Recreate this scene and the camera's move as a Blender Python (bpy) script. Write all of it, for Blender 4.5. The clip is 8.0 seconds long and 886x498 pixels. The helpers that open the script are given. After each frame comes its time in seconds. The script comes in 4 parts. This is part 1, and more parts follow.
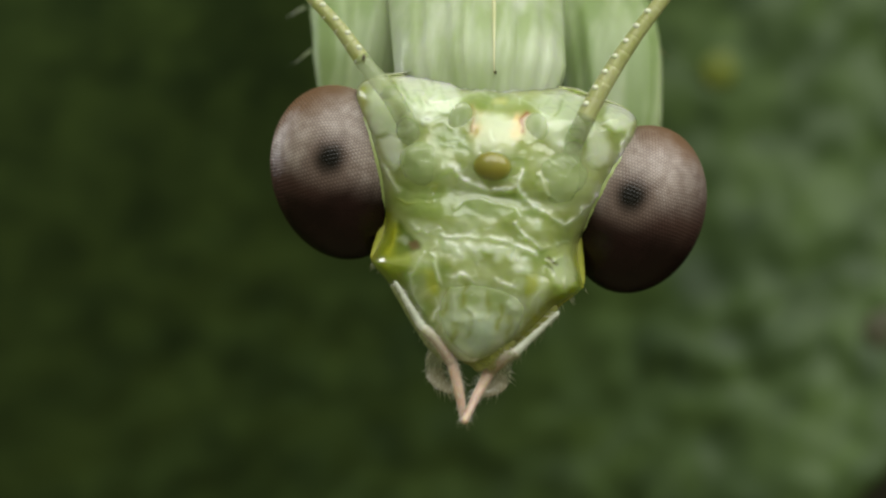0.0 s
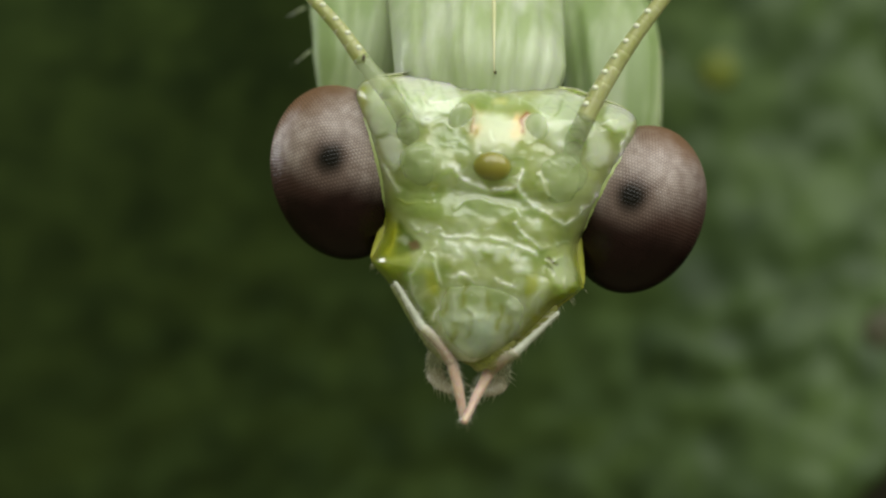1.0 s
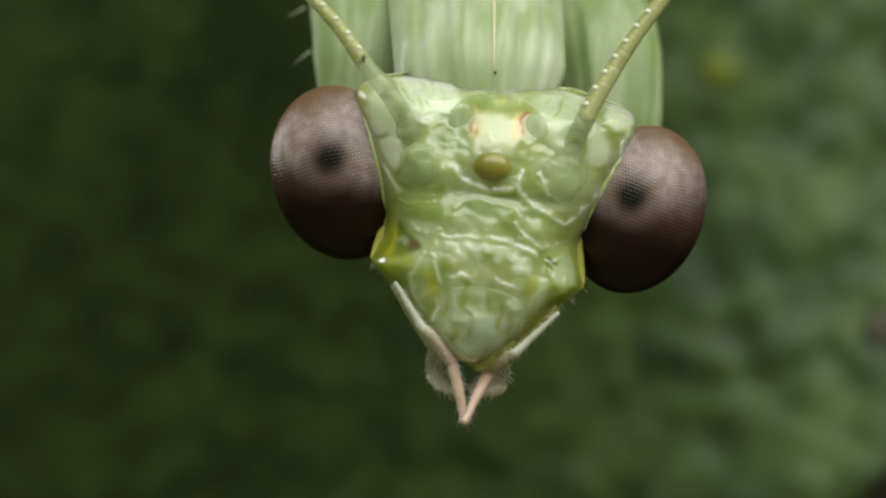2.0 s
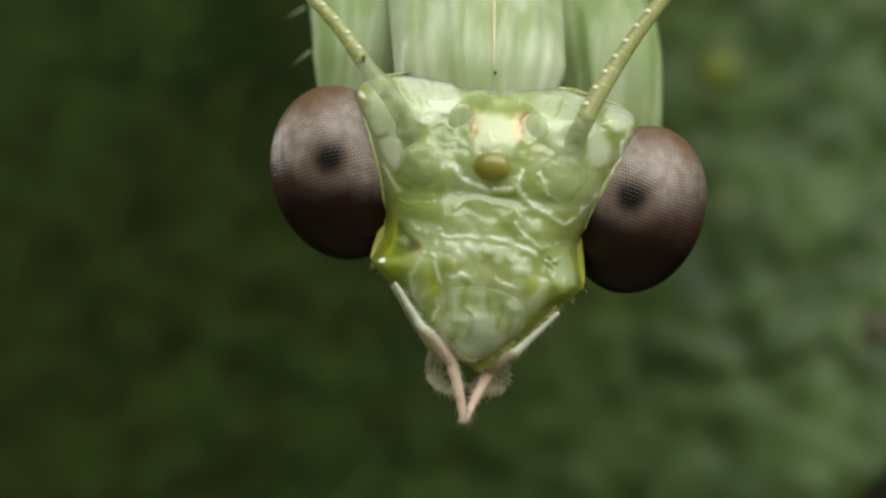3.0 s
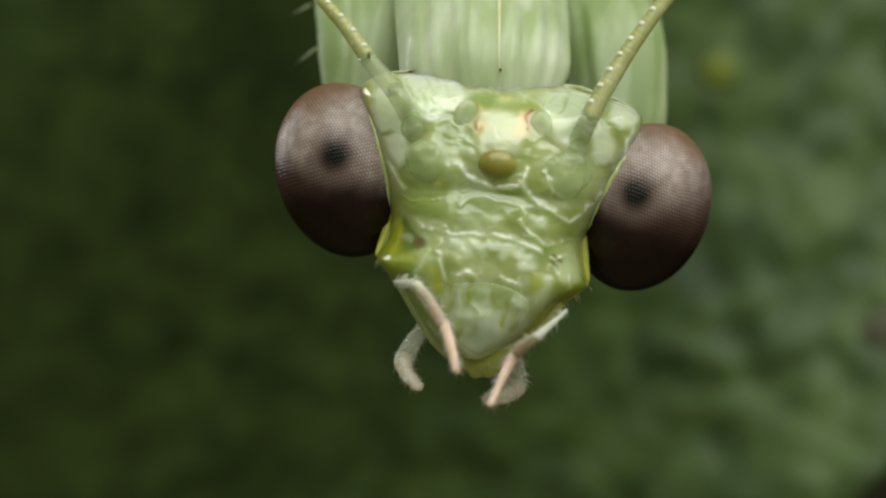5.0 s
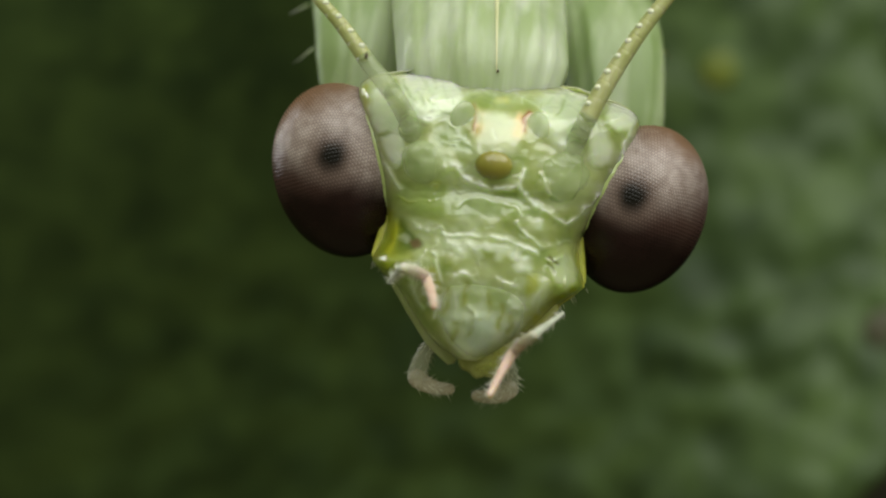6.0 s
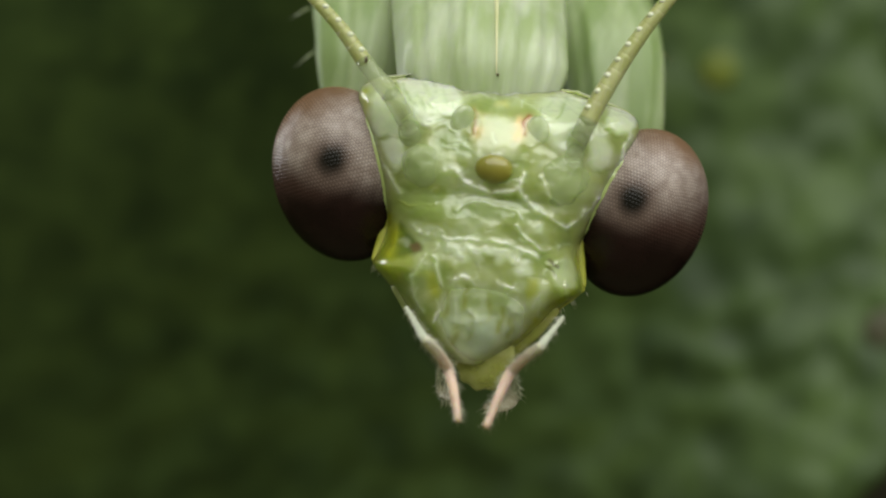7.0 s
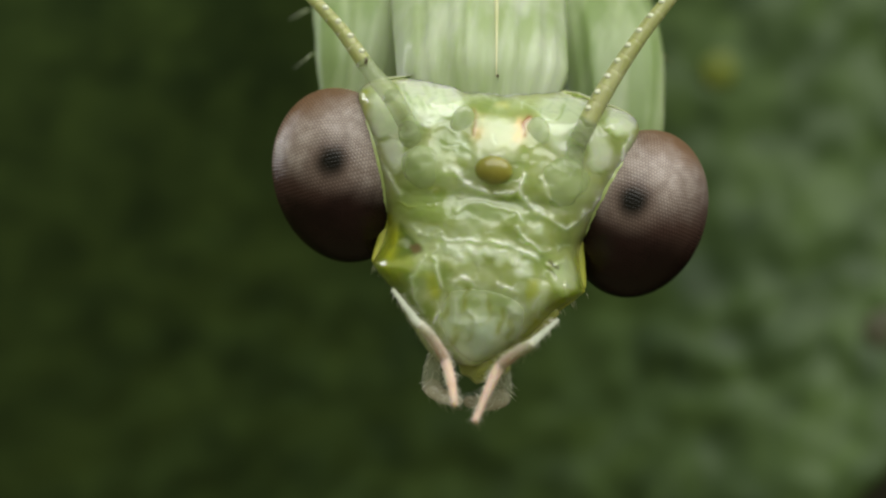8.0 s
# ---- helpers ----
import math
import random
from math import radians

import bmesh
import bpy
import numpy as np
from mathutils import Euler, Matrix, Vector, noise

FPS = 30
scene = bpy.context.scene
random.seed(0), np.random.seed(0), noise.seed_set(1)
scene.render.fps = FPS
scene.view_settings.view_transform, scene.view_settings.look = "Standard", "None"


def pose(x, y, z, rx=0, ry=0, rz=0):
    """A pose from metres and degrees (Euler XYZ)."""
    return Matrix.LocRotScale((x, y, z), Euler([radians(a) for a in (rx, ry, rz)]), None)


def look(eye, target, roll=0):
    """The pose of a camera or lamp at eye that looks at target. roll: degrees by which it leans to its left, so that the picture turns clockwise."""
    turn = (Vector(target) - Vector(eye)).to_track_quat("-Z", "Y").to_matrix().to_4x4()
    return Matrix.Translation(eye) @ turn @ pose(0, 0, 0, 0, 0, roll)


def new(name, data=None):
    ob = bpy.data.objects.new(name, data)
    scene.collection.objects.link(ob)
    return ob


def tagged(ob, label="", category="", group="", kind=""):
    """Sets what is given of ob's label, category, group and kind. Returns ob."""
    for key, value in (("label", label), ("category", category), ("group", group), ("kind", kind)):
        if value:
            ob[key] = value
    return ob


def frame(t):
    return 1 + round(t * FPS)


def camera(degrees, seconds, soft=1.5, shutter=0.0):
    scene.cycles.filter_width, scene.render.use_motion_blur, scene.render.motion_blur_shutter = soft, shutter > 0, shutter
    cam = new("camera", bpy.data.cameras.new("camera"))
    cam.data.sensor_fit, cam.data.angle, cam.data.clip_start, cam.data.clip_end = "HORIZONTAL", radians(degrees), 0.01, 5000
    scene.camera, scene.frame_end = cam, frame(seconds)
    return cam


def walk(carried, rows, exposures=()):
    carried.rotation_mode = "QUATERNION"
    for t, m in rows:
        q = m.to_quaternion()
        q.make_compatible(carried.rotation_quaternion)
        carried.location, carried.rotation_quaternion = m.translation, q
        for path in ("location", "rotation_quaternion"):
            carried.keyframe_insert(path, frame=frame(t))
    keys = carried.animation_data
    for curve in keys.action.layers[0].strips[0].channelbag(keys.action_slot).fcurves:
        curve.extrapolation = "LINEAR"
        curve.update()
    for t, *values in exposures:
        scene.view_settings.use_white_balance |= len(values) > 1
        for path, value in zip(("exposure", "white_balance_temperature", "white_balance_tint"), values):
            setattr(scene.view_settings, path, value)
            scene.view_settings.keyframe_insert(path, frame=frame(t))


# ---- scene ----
# Macro scene: lengths of the insect are written in hundredths of a millimetre.
U = 1e-5
FOCUS = 0.1097

cam = camera(8.153, 8.0, soft=2.3, shutter=0.4)
cam.data.dof.use_dof = True
cam.data.dof.focus_distance = FOCUS
cam.data.dof.aperture_fstop = 70
walk(cam, [(0, look((0, -0.11, 0), (0, 0, 0))), (8, look((0, -0.11, 0), (0, 0, 0)))])

# ---- light: a dim surround and two diffused macro lamps ----
world = bpy.data.worlds.new("world")
scene.world = world
world.use_nodes = True
world.node_tree.nodes["Background"].inputs[0].default_value = (0.57, 0.60, 0.37, 1)
world.node_tree.nodes["Background"].inputs[1].default_value = 0.57


def softbox(name, eye, target, width, height, watts, colour):
    data = bpy.data.lights.new(name, "AREA")
    data.shape, data.size, data.size_y, data.energy, data.color = "RECTANGLE", width, height, watts, colour
    lamp = new(name, data)
    lamp.matrix_world = look(eye, target)
    return lamp


softbox("softbox_top", (0.030, -0.058, 0.090), (0, 0, 0), 0.18, 0.10, 0.200, (0.99, 1, 0.95))
softbox("softbox_side", (-0.0172, 0.0088, 0.0085), (-0.003, 0, 0.001), 0.004, 0.014, 0.0018, (0.95, 0.97, 1))


# ---- materials ----
def material(name, low, high, rough=0.3, sss=0.0, radius=0.3, coat=0.0, grain=(4000, 900), bump=0.0, metal=0.0, through_light=0.0, bump_size=6000, wet=0.0, tint_and_glint=False, fade=None, stretch=(1, 1, 1), veil=1.0, spread=(0.5, 0.92)):
    m = bpy.data.materials.new(name)
    m.use_nodes = True
    nt = m.node_tree
    b = nt.nodes["Principled BSDF"]
    co = nt.nodes.new("ShaderNodeTexCoord")
    fine, broad = nt.nodes.new("ShaderNodeTexNoise"), nt.nodes.new("ShaderNodeTexNoise")
    fine.inputs["Scale"].default_value, broad.inputs["Scale"].default_value = grain
    fine.inputs["Detail"].default_value, broad.inputs["Detail"].default_value = 4, 3
    mix = nt.nodes.new("ShaderNodeMath")
    mix.operation = "ADD"
    half = nt.nodes.new("ShaderNodeMath")
    half.operation, half.inputs[1].default_value = "MULTIPLY", 0.4
    ramp = nt.nodes.new("ShaderNodeValToRGB")
    ramp.color_ramp.elements[0].position, ramp.color_ramp.elements[1].position = spread
    ramp.color_ramp.elements[0].color, ramp.color_ramp.elements[1].color = (*low, 1), (*high, 1)
    size = nt.nodes.new("ShaderNodeMapping")
    size.inputs["Scale"].default_value = stretch
    nt.links.new(co.outputs["Object"], size.inputs["Vector"])
    for n in (fine, broad):
        nt.links.new(size.outputs[0], n.inputs["Vector"])
    nt.links.new(fine.outputs["Fac"], half.inputs[0])
    nt.links.new(half.outputs[0], mix.inputs[0])
    nt.links.new(broad.outputs["Fac"], mix.inputs[1])
    nt.links.new(mix.outputs[0], ramp.inputs[0])
    nt.links.new(ramp.outputs[0], b.inputs["Base Color"])
    if fade:
        # another colour towards the upper joint of a segment
        tone, reach = fade
        along, share, over = nt.nodes.new("ShaderNodeSeparateXYZ"), nt.nodes.new("ShaderNodeMapRange"), nt.nodes.new("ShaderNodeMix")
        share.inputs[1].default_value, share.inputs[2].default_value = -reach * U, 0
        over.data_type, over.inputs[7].default_value = "RGBA", (*tone, 1)
        nt.links.new(co.outputs["Object"], along.inputs[0])
        nt.links.new(along.outputs[2], share.inputs[0])
        nt.links.new(share.outputs[0], over.inputs[0])
        nt.links.new(ramp.outputs[0], over.inputs[6])
        nt.links.new(over.outputs[2], b.inputs["Base Color"])
    if tint_and_glint:
        # the skin's own colours with painted glints, held in the mesh, with the grain laid over it
        own, over = nt.nodes.new("ShaderNodeAttribute"), nt.nodes.new("ShaderNodeMix")
        own.attribute_name, over.data_type, over.blend_type = "tint_and_glint", "RGBA", "OVERLAY"
        over.inputs[0].default_value = 0.35
        nt.links.new(own.outputs["Color"], over.inputs[6])
        nt.links.new(ramp.outputs[0], over.inputs[7])
        nt.links.new(over.outputs[2], b.inputs["Base Color"])
    b.inputs["Roughness"].default_value = rough
    b.inputs["Metallic"].default_value = metal
    b.inputs["Alpha"].default_value = veil
    b.inputs["Subsurface Weight"].default_value = sss
    b.inputs["Subsurface Radius"].default_value = (0.8, 1.0, 0.45)
    b.inputs["Subsurface Scale"].default_value = radius * 1e-3
    b.inputs["Coat Weight"].default_value = coat
    b.inputs["Coat Roughness"].default_value = 0.07
    b.inputs["Coat IOR"].default_value = 1.52
    b.inputs["Transmission Weight"].default_value = through_light
    if bump:
        tex = nt.nodes.new("ShaderNodeTexNoise")
        tex.inputs["Scale"].default_value, tex.inputs["Detail"].default_value = bump_size, 3
        bn = nt.nodes.new("ShaderNodeBump")
        bn.inputs["Strength"].default_value, bn.inputs["Distance"].default_value = bump, 2e-5
        nt.links.new(co.outputs["Object"], tex.inputs["Vector"])
        nt.links.new(tex.outputs["Fac"], bn.inputs["Height"])
        nt.links.new(bn.outputs[0], b.inputs["Normal"])
    if wet:
        tex = nt.nodes.new("ShaderNodeTexNoise")
        tex.inputs["Scale"].default_value, tex.inputs["Detail"].default_value, tex.inputs["Distortion"].default_value = 2500, 2, 0.8
        bn = nt.nodes.new("ShaderNodeBump")
        bn.inputs["Strength"].default_value, bn.inputs["Distance"].default_value = wet, 1e-4
        nt.links.new(co.outputs["Object"], tex.inputs["Vector"])
        nt.links.new(tex.outputs["Fac"], bn.inputs["Height"])
        nt.links.new(bn.outputs[0], b.inputs["Coat Normal"])
    return m


CUTICLE = material("green_cuticle", (0.38, 0.42, 0.36), (0.60, 0.62, 0.56), 0.32, 1.0, 1.0, 1.0, bump=0.08, wet=0.5, tint_and_glint=True)
THIN = material("thin_green_cuticle", (0.38, 0.42, 0.36), (0.60, 0.62, 0.56), 0.3, 0.0, 0.3, 0.6, bump=0.08, wet=0.6, tint_and_glint=True, veil=0.45)
PLATE = material("pale_green_cuticle", (0.33, 0.42, 0.13), (0.42, 0.50, 0.20), 0.3, 0.0, 0.25, 0.8, bump=0.12, wet=0.5)
YELLOW = material("yellow_green_cuticle", (0.33, 0.36, 0.03), (0.48, 0.49, 0.08), 0.5, 0.4, 0.3, 0.0, bump=0.2)
CREAM = material("cream_cuticle", (0.50, 0.51, 0.27), (0.62, 0.62, 0.40), 0.5, 0.0, 0.3, 0.0, bump=0.2)
AMBER = material("amber_lens", (0.22, 0.19, 0.02), (0.33, 0.29, 0.05), 0.3, 0.4, 0.3, 0.7, wet=0.6, veil=0.8)
JAW = material("jaw_cuticle", (0.36, 0.42, 0.18), (0.52, 0.57, 0.34), 0.3, 0.4, 0.3, 0.6, wet=0.6, veil=0.72)
JAW_OLIVE = material("olive_jaw_cuticle", (0.30, 0.33, 0.05), (0.46, 0.48, 0.14), 0.3, 0.3, 0.3, 0.6, wet=0.8, veil=0.72)
GLASSY = material("clear_lens", (0.42, 0.52, 0.28), (0.54, 0.62, 0.40), 0.15, 0.3, 0.3, 0.9, wet=0.4, veil=0.42)
PALP = material("pink_palp", (0.60, 0.38, 0.32), (0.74, 0.55, 0.47), 0.42, 0.8, 0.3, 0.15, bump=0.6, bump_size=14000)
PALP_MID = material("fading_palp", (0.62, 0.43, 0.36), (0.76, 0.60, 0.52), 0.42, 0.4, 0.3, 0.2, bump=0.6, bump_size=14000, fade=((0.66, 0.64, 0.53), 48), veil=0.85)
PALP_PALE = material("pale_palp", (0.54, 0.59, 0.47), (0.76, 0.78, 0.68), 0.3, 0.0, 0.3, 0.4, bump=0.6, bump_size=14000, veil=0.68)
CLEAR = material("translucent_cuticle", (0.58, 0.62, 0.48), (0.78, 0.80, 0.68), 0.2, 0.0, 0.3, 0.9, wet=0.8, veil=0.32)
PALP_CLEAR = material("pinkish_clear_palp", (0.58, 0.49, 0.38), (0.76, 0.69, 0.56), 0.25, 0.0, 0.3, 0.7, bump=0.4, bump_size=12000, veil=0.52)
LIP = material("yellow_clear_lip", (0.44, 0.47, 0.10), (0.60, 0.62, 0.24), 0.2, 0.0, 0.3, 0.8, grain=(5000, 2500), wet=0.5, veil=0.52)
ANTENNA = material("antenna_cuticle", (0.36, 0.38, 0.13), (0.52, 0.53, 0.27), 0.4, 0.5, 0.4, 0.25, bump=0.4, veil=0.85)
ANTENNA_BASE = material("clear_antenna_cuticle", (0.34, 0.42, 0.20), (0.50, 0.57, 0.34), 0.3, 0.0, 0.4, 0.5, bump=0.3, veil=0.4)
SCAPE = material("clear_scape_cuticle", (0.27, 0.36, 0.13), (0.46, 0.54, 0.30), 0.25, 0.0, 0.4, 0.5, grain=(9000, 2600), bump=0.15, wet=0.3, veil=0.38)
BEAD = material("white_sensillum", (0.60, 0.63, 0.47), (0.74, 0.76, 0.62), 0.25, 0.3, 0.1, 0.5)
HAIR = material("clear_bristle", (0.62, 0.62, 0.50), (0.80, 0.79, 0.68), 0.3, 0.2, 0.05)
SPINE = material("orange_spine", (0.38, 0.27, 0.10), (0.52, 0.40, 0.19), 0.4)
BODY = material("body_cuticle", (0.30, 0.375, 0.18), (0.47, 0.525, 0.385), 0.45, 0.6, 0.3, 0.15, grain=(4200, 1900), bump=0.2, stretch=(1, 0.35, 0.07), spread=(0.55, 0.88))
# greener than BODY, and darkened for the weaker light on the limbs
LIMB = material("limb_cuticle", (0.19, 0.265, 0.095), (0.38, 0.44, 0.27), 0.5, 0.5, 0.3, 0.1, grain=(4200, 1900), bump=0.2, stretch=(1, 0.4, 0.08), spread=(0.56, 0.88))
JAW_BROWN = material("brown_jaw_tip", (0.11, 0.06, 0.015), (0.20, 0.13, 0.04), 0.4)
BROWN = material("dark_fleck", (0.05, 0.035, 0.015), (0.09, 0.06, 0.03), 0.4)


def eye_material(name, spot, inward, low, sheen_falloff):
    """Near-black brown lens field, a paler cloudy upper part that also holds painted sheen, an orange-brown upper
    margin and the dark false pupil.
    """
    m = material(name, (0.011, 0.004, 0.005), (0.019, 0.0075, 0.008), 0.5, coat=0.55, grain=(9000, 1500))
    nt = m.node_tree
    b = nt.nodes["Principled BSDF"]
    b.inputs["Coat Roughness"].default_value = 0.11
    b.inputs["Coat IOR"].default_value = 1.52
    b.inputs["Specular IOR Level"].default_value = 0.0
    ramp = next(n for n in nt.nodes if n.type == "VALTORGB")
    co = next(n for n in nt.nodes if n.type == "TEX_COORD")

    def node(kind, **values):
        n = nt.nodes.new(kind)
        for k, v in values.items():
            if k == "operation":
                n.operation = v
            else:
                n.inputs[int(k[1:])].default_value = v
        return n

    def blend(fac, low, high):
        n = nt.nodes.new("ShaderNodeMix")
        n.data_type = "RGBA"
        nt.links.new(fac, n.inputs[0])
        for slot, value in ((6, low), (7, high)):
            if isinstance(value, tuple):
                n.inputs[slot].default_value = value
            else:
                nt.links.new(value, n.inputs[slot])
        return n.outputs[2]

    def span(value, lo, hi):
        n = node("ShaderNodeMapRange", i1=lo, i2=hi)
        n.interpolation_type = "SMOOTHSTEP"
        nt.links.new(value, n.inputs[0])
        return n.outputs[0]

    xyz = node("ShaderNodeSeparateXYZ")
    nt.links.new(co.outputs["Object"], xyz.inputs[0])
    # clouds drift the edge of the pale field and its painted sheen
    cloud = node("ShaderNodeTexNoise", i2=1900, i3=4)
    nt.links.new(co.outputs["Object"], cloud.inputs["Vector"])
    drift = node("ShaderNodeMath", operation="MULTIPLY_ADD", i1=52 * U, i2=-26 * U)
    nt.links.new(cloud.outputs["Fac"], drift.inputs[0])

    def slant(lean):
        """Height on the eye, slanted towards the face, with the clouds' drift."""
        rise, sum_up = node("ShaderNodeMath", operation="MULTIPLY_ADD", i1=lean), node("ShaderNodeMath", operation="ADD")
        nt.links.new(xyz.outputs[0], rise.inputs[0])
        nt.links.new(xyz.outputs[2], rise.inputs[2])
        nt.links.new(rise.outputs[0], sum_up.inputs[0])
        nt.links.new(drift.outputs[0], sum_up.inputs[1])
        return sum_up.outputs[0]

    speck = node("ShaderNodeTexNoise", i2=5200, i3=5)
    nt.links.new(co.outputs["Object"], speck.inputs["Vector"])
    # mid and pale tones: paler upper eye plus lamp sheen in the colour
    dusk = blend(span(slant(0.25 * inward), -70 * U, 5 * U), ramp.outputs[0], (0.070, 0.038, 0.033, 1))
    # the pale field and its painted sheen fade towards the eye's far side
    sheen_share = node("ShaderNodeMath", operation="MULTIPLY")
    far = node("ShaderNodeMapRange", i1=35 * U, i2=118 * U, i3=1.0, i4=1.0 - sheen_falloff)
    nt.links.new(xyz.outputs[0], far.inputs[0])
    nt.links.new(span(slant(inward), low * U, (low + 96) * U), sheen_share.inputs[0])
    nt.links.new(far.outputs[0], sheen_share.inputs[1])
    pale = blend(sheen_share.outputs[0], dusk, blend(span(speck.outputs["Fac"], 0.34, 0.66), (0.31, 0.243, 0.221, 1), (0.43, 0.355, 0.33, 1)))
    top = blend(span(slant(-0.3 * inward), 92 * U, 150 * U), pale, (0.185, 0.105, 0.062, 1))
    dist = node("ShaderNodeVectorMath", operation="DISTANCE")
    dist.inputs[1].default_value = [c * U for c in spot]
    nt.links.new(co.outputs["Object"], dist.inputs[0])
    ragged = node("ShaderNodeMath", operation="ADD")
    nt.links.new(dist.outputs["Value"], ragged.inputs[0])
    small = node("ShaderNodeMath", operation="MULTIPLY", i1=0.45)
    nt.links.new(drift.outputs[0], small.inputs[0])
    nt.links.new(small.outputs[0], ragged.inputs[1])
    halo = blend(span(ragged.outputs[0], 18 * U, 72 * U), (0.15, 0.104, 0.09, 1), top)
    pupil = blend(span(ragged.outputs[0], 8 * U, 40 * U), (0.003, 0.002, 0.002, 1), halo)
    # darker borders between the lenses
    border = nt.nodes.new("ShaderNodeAttribute")
    border.attribute_name = "border"
    seam = node("ShaderNodeMapRange", i1=0.3, i2=1.0, i3=0.0, i4=0.75)
    nt.links.new(border.outputs["Fac"], seam.inputs[0])
    nt.links.new(blend(seam.outputs[0], pupil, (0.006, 0.003, 0.003, 1)), b.inputs["Base Color"])
    return m


# ---- building helpers ----
def part(name, bm, mat, parent, label="", smooth=True):
    """Link a bmesh, written in hundredths of a millimetre, as one mesh under its thing."""
    bmesh.ops.recalc_face_normals(bm, faces=bm.faces)
    for v in bm.verts:
        v.co *= U
    me = bpy.data.meshes.new(name)
    bm.to_mesh(me)
    bm.free()
    me.materials.append(mat)
    if smooth:
        me.shade_smooth()
    ob = new(name, me)
    ob.parent = parent
    return tagged(ob, label)


def smooth_line(points, per=8):
    """A Catmull-Rom line through the points."""
    p = [Vector(q) for q in points]
    p = [2 * p[0] - p[1]] + p + [2 * p[-1] - p[-2]]
    out = []
    for a, b, c, d in zip(p, p[1:], p[2:], p[3:]):
        for i in range(per):
            t = i / per
            out.append(0.5 * (2 * b + (c - a) * t + (2 * a - 5 * b + 4 * c - d) * t * t + (3 * b - a - 3 * c + d) * t ** 3))
    return out + [p[-2]]


def sweep(points, radii, sides=16, flat=1.0, pleats=None, bm=None, side=Vector((1, 0, 0))):
    """A closed tube with rounded ends; flat squeezes its depth, pleats(angle, along) scales its radius."""
    bm = bm or bmesh.new()
    n = len(points)
    rings = []
    for i, p in enumerate(points):
        ahead = (points[min(i + 1, n - 1)] - points[max(i - 1, 0)]).normalized()
        across = (side - ahead * side.dot(ahead)).normalized()
        up = ahead.cross(across)
        f = i / (n - 1) * (len(radii) - 1)
        k = min(int(f), len(radii) - 2)
        r = radii[k] + (radii[k + 1] - radii[k]) * (f - k)
        ring = []
        for j in range(sides):
            a = math.tau * j / sides
            q = r * (pleats(a, i / (n - 1)) if pleats else 1)
            ring.append(bm.verts.new(p + across * math.cos(a) * q + up * math.sin(a) * q * flat))
        rings.append(ring)
    for a, b in zip(rings, rings[1:]):
        for j in range(sides):
            bm.faces.new((a[j], a[(j + 1) % sides], b[(j + 1) % sides], b[j]))
    for ring, p, sign in ((rings[0], points[0] - (points[1] - points[0]).normalized() * radii[0] * 0.5, 1), (rings[-1], points[-1] + (points[-1] - points[-2]).normalized() * radii[-1] * 0.5, -1)):
        tip = bm.verts.new(p)
        for j in range(sides):
            bm.faces.new((tip, ring[j], ring[(j + 1) % sides]))
    return bm


def ellipsoid(centre, semi, turn=0, rings=24, bm=None):
    bm = bm or bmesh.new()
    m = Matrix.Translation(centre) @ pose(0, 0, 0, 0, turn, 0) @ Matrix.Diagonal((*semi, 1))
    bmesh.ops.create_uvsphere(bm, u_segments=rings * 3 // 2, v_segments=rings, radius=1, matrix=m)
    return bm


def hair(bm, root, way, length, thick):
    """One tapered bristle added to bm."""
    way = Vector(way).normalized()
    a = way.orthogonal().normalized()
    b = way.cross(a)
    base = [bm.verts.new(Vector(root) + (a * math.cos(t) + b * math.sin(t)) * thick) for t in (0, 2.1, 4.2)]
    tip = bm.verts.new(Vector(root) + way * length)
    for i in range(3):
        bm.faces.new((base[i], base[(i + 1) % 3], tip))


# ---- the leaf on which the insect sits ----
LEAF_Y = 0.0145


def leaf_height(x, z):
    """Depth of the leaf's face in metres: soft blisters between a net of veins, on a broad swell."""
    bump = 0.6 + 0.45 * noise.noise((x * 800, z * 800, 0.3)) + 0.8 * noise.noise((x * 1700, z * 1700, 7.3)) + 0.3 * noise.noise((x * 2900, z * 2900, 1.3))
    lean = -0.22 + 0.56 * math.tanh((x - 0.001) / 0.006)
    swell = -0.012 * math.tanh(z / 0.012) * lean + 0.0013 * math.tanh((x - 0.001) / 0.004) * math.tanh(z / 0.014) ** 2
    return LEAF_Y - swell - (0.0002 + 0.00018 * math.tanh((x - z) / 0.006)) * bump - 0.0004 * noise.noise((x * 90, z * 90, 4))


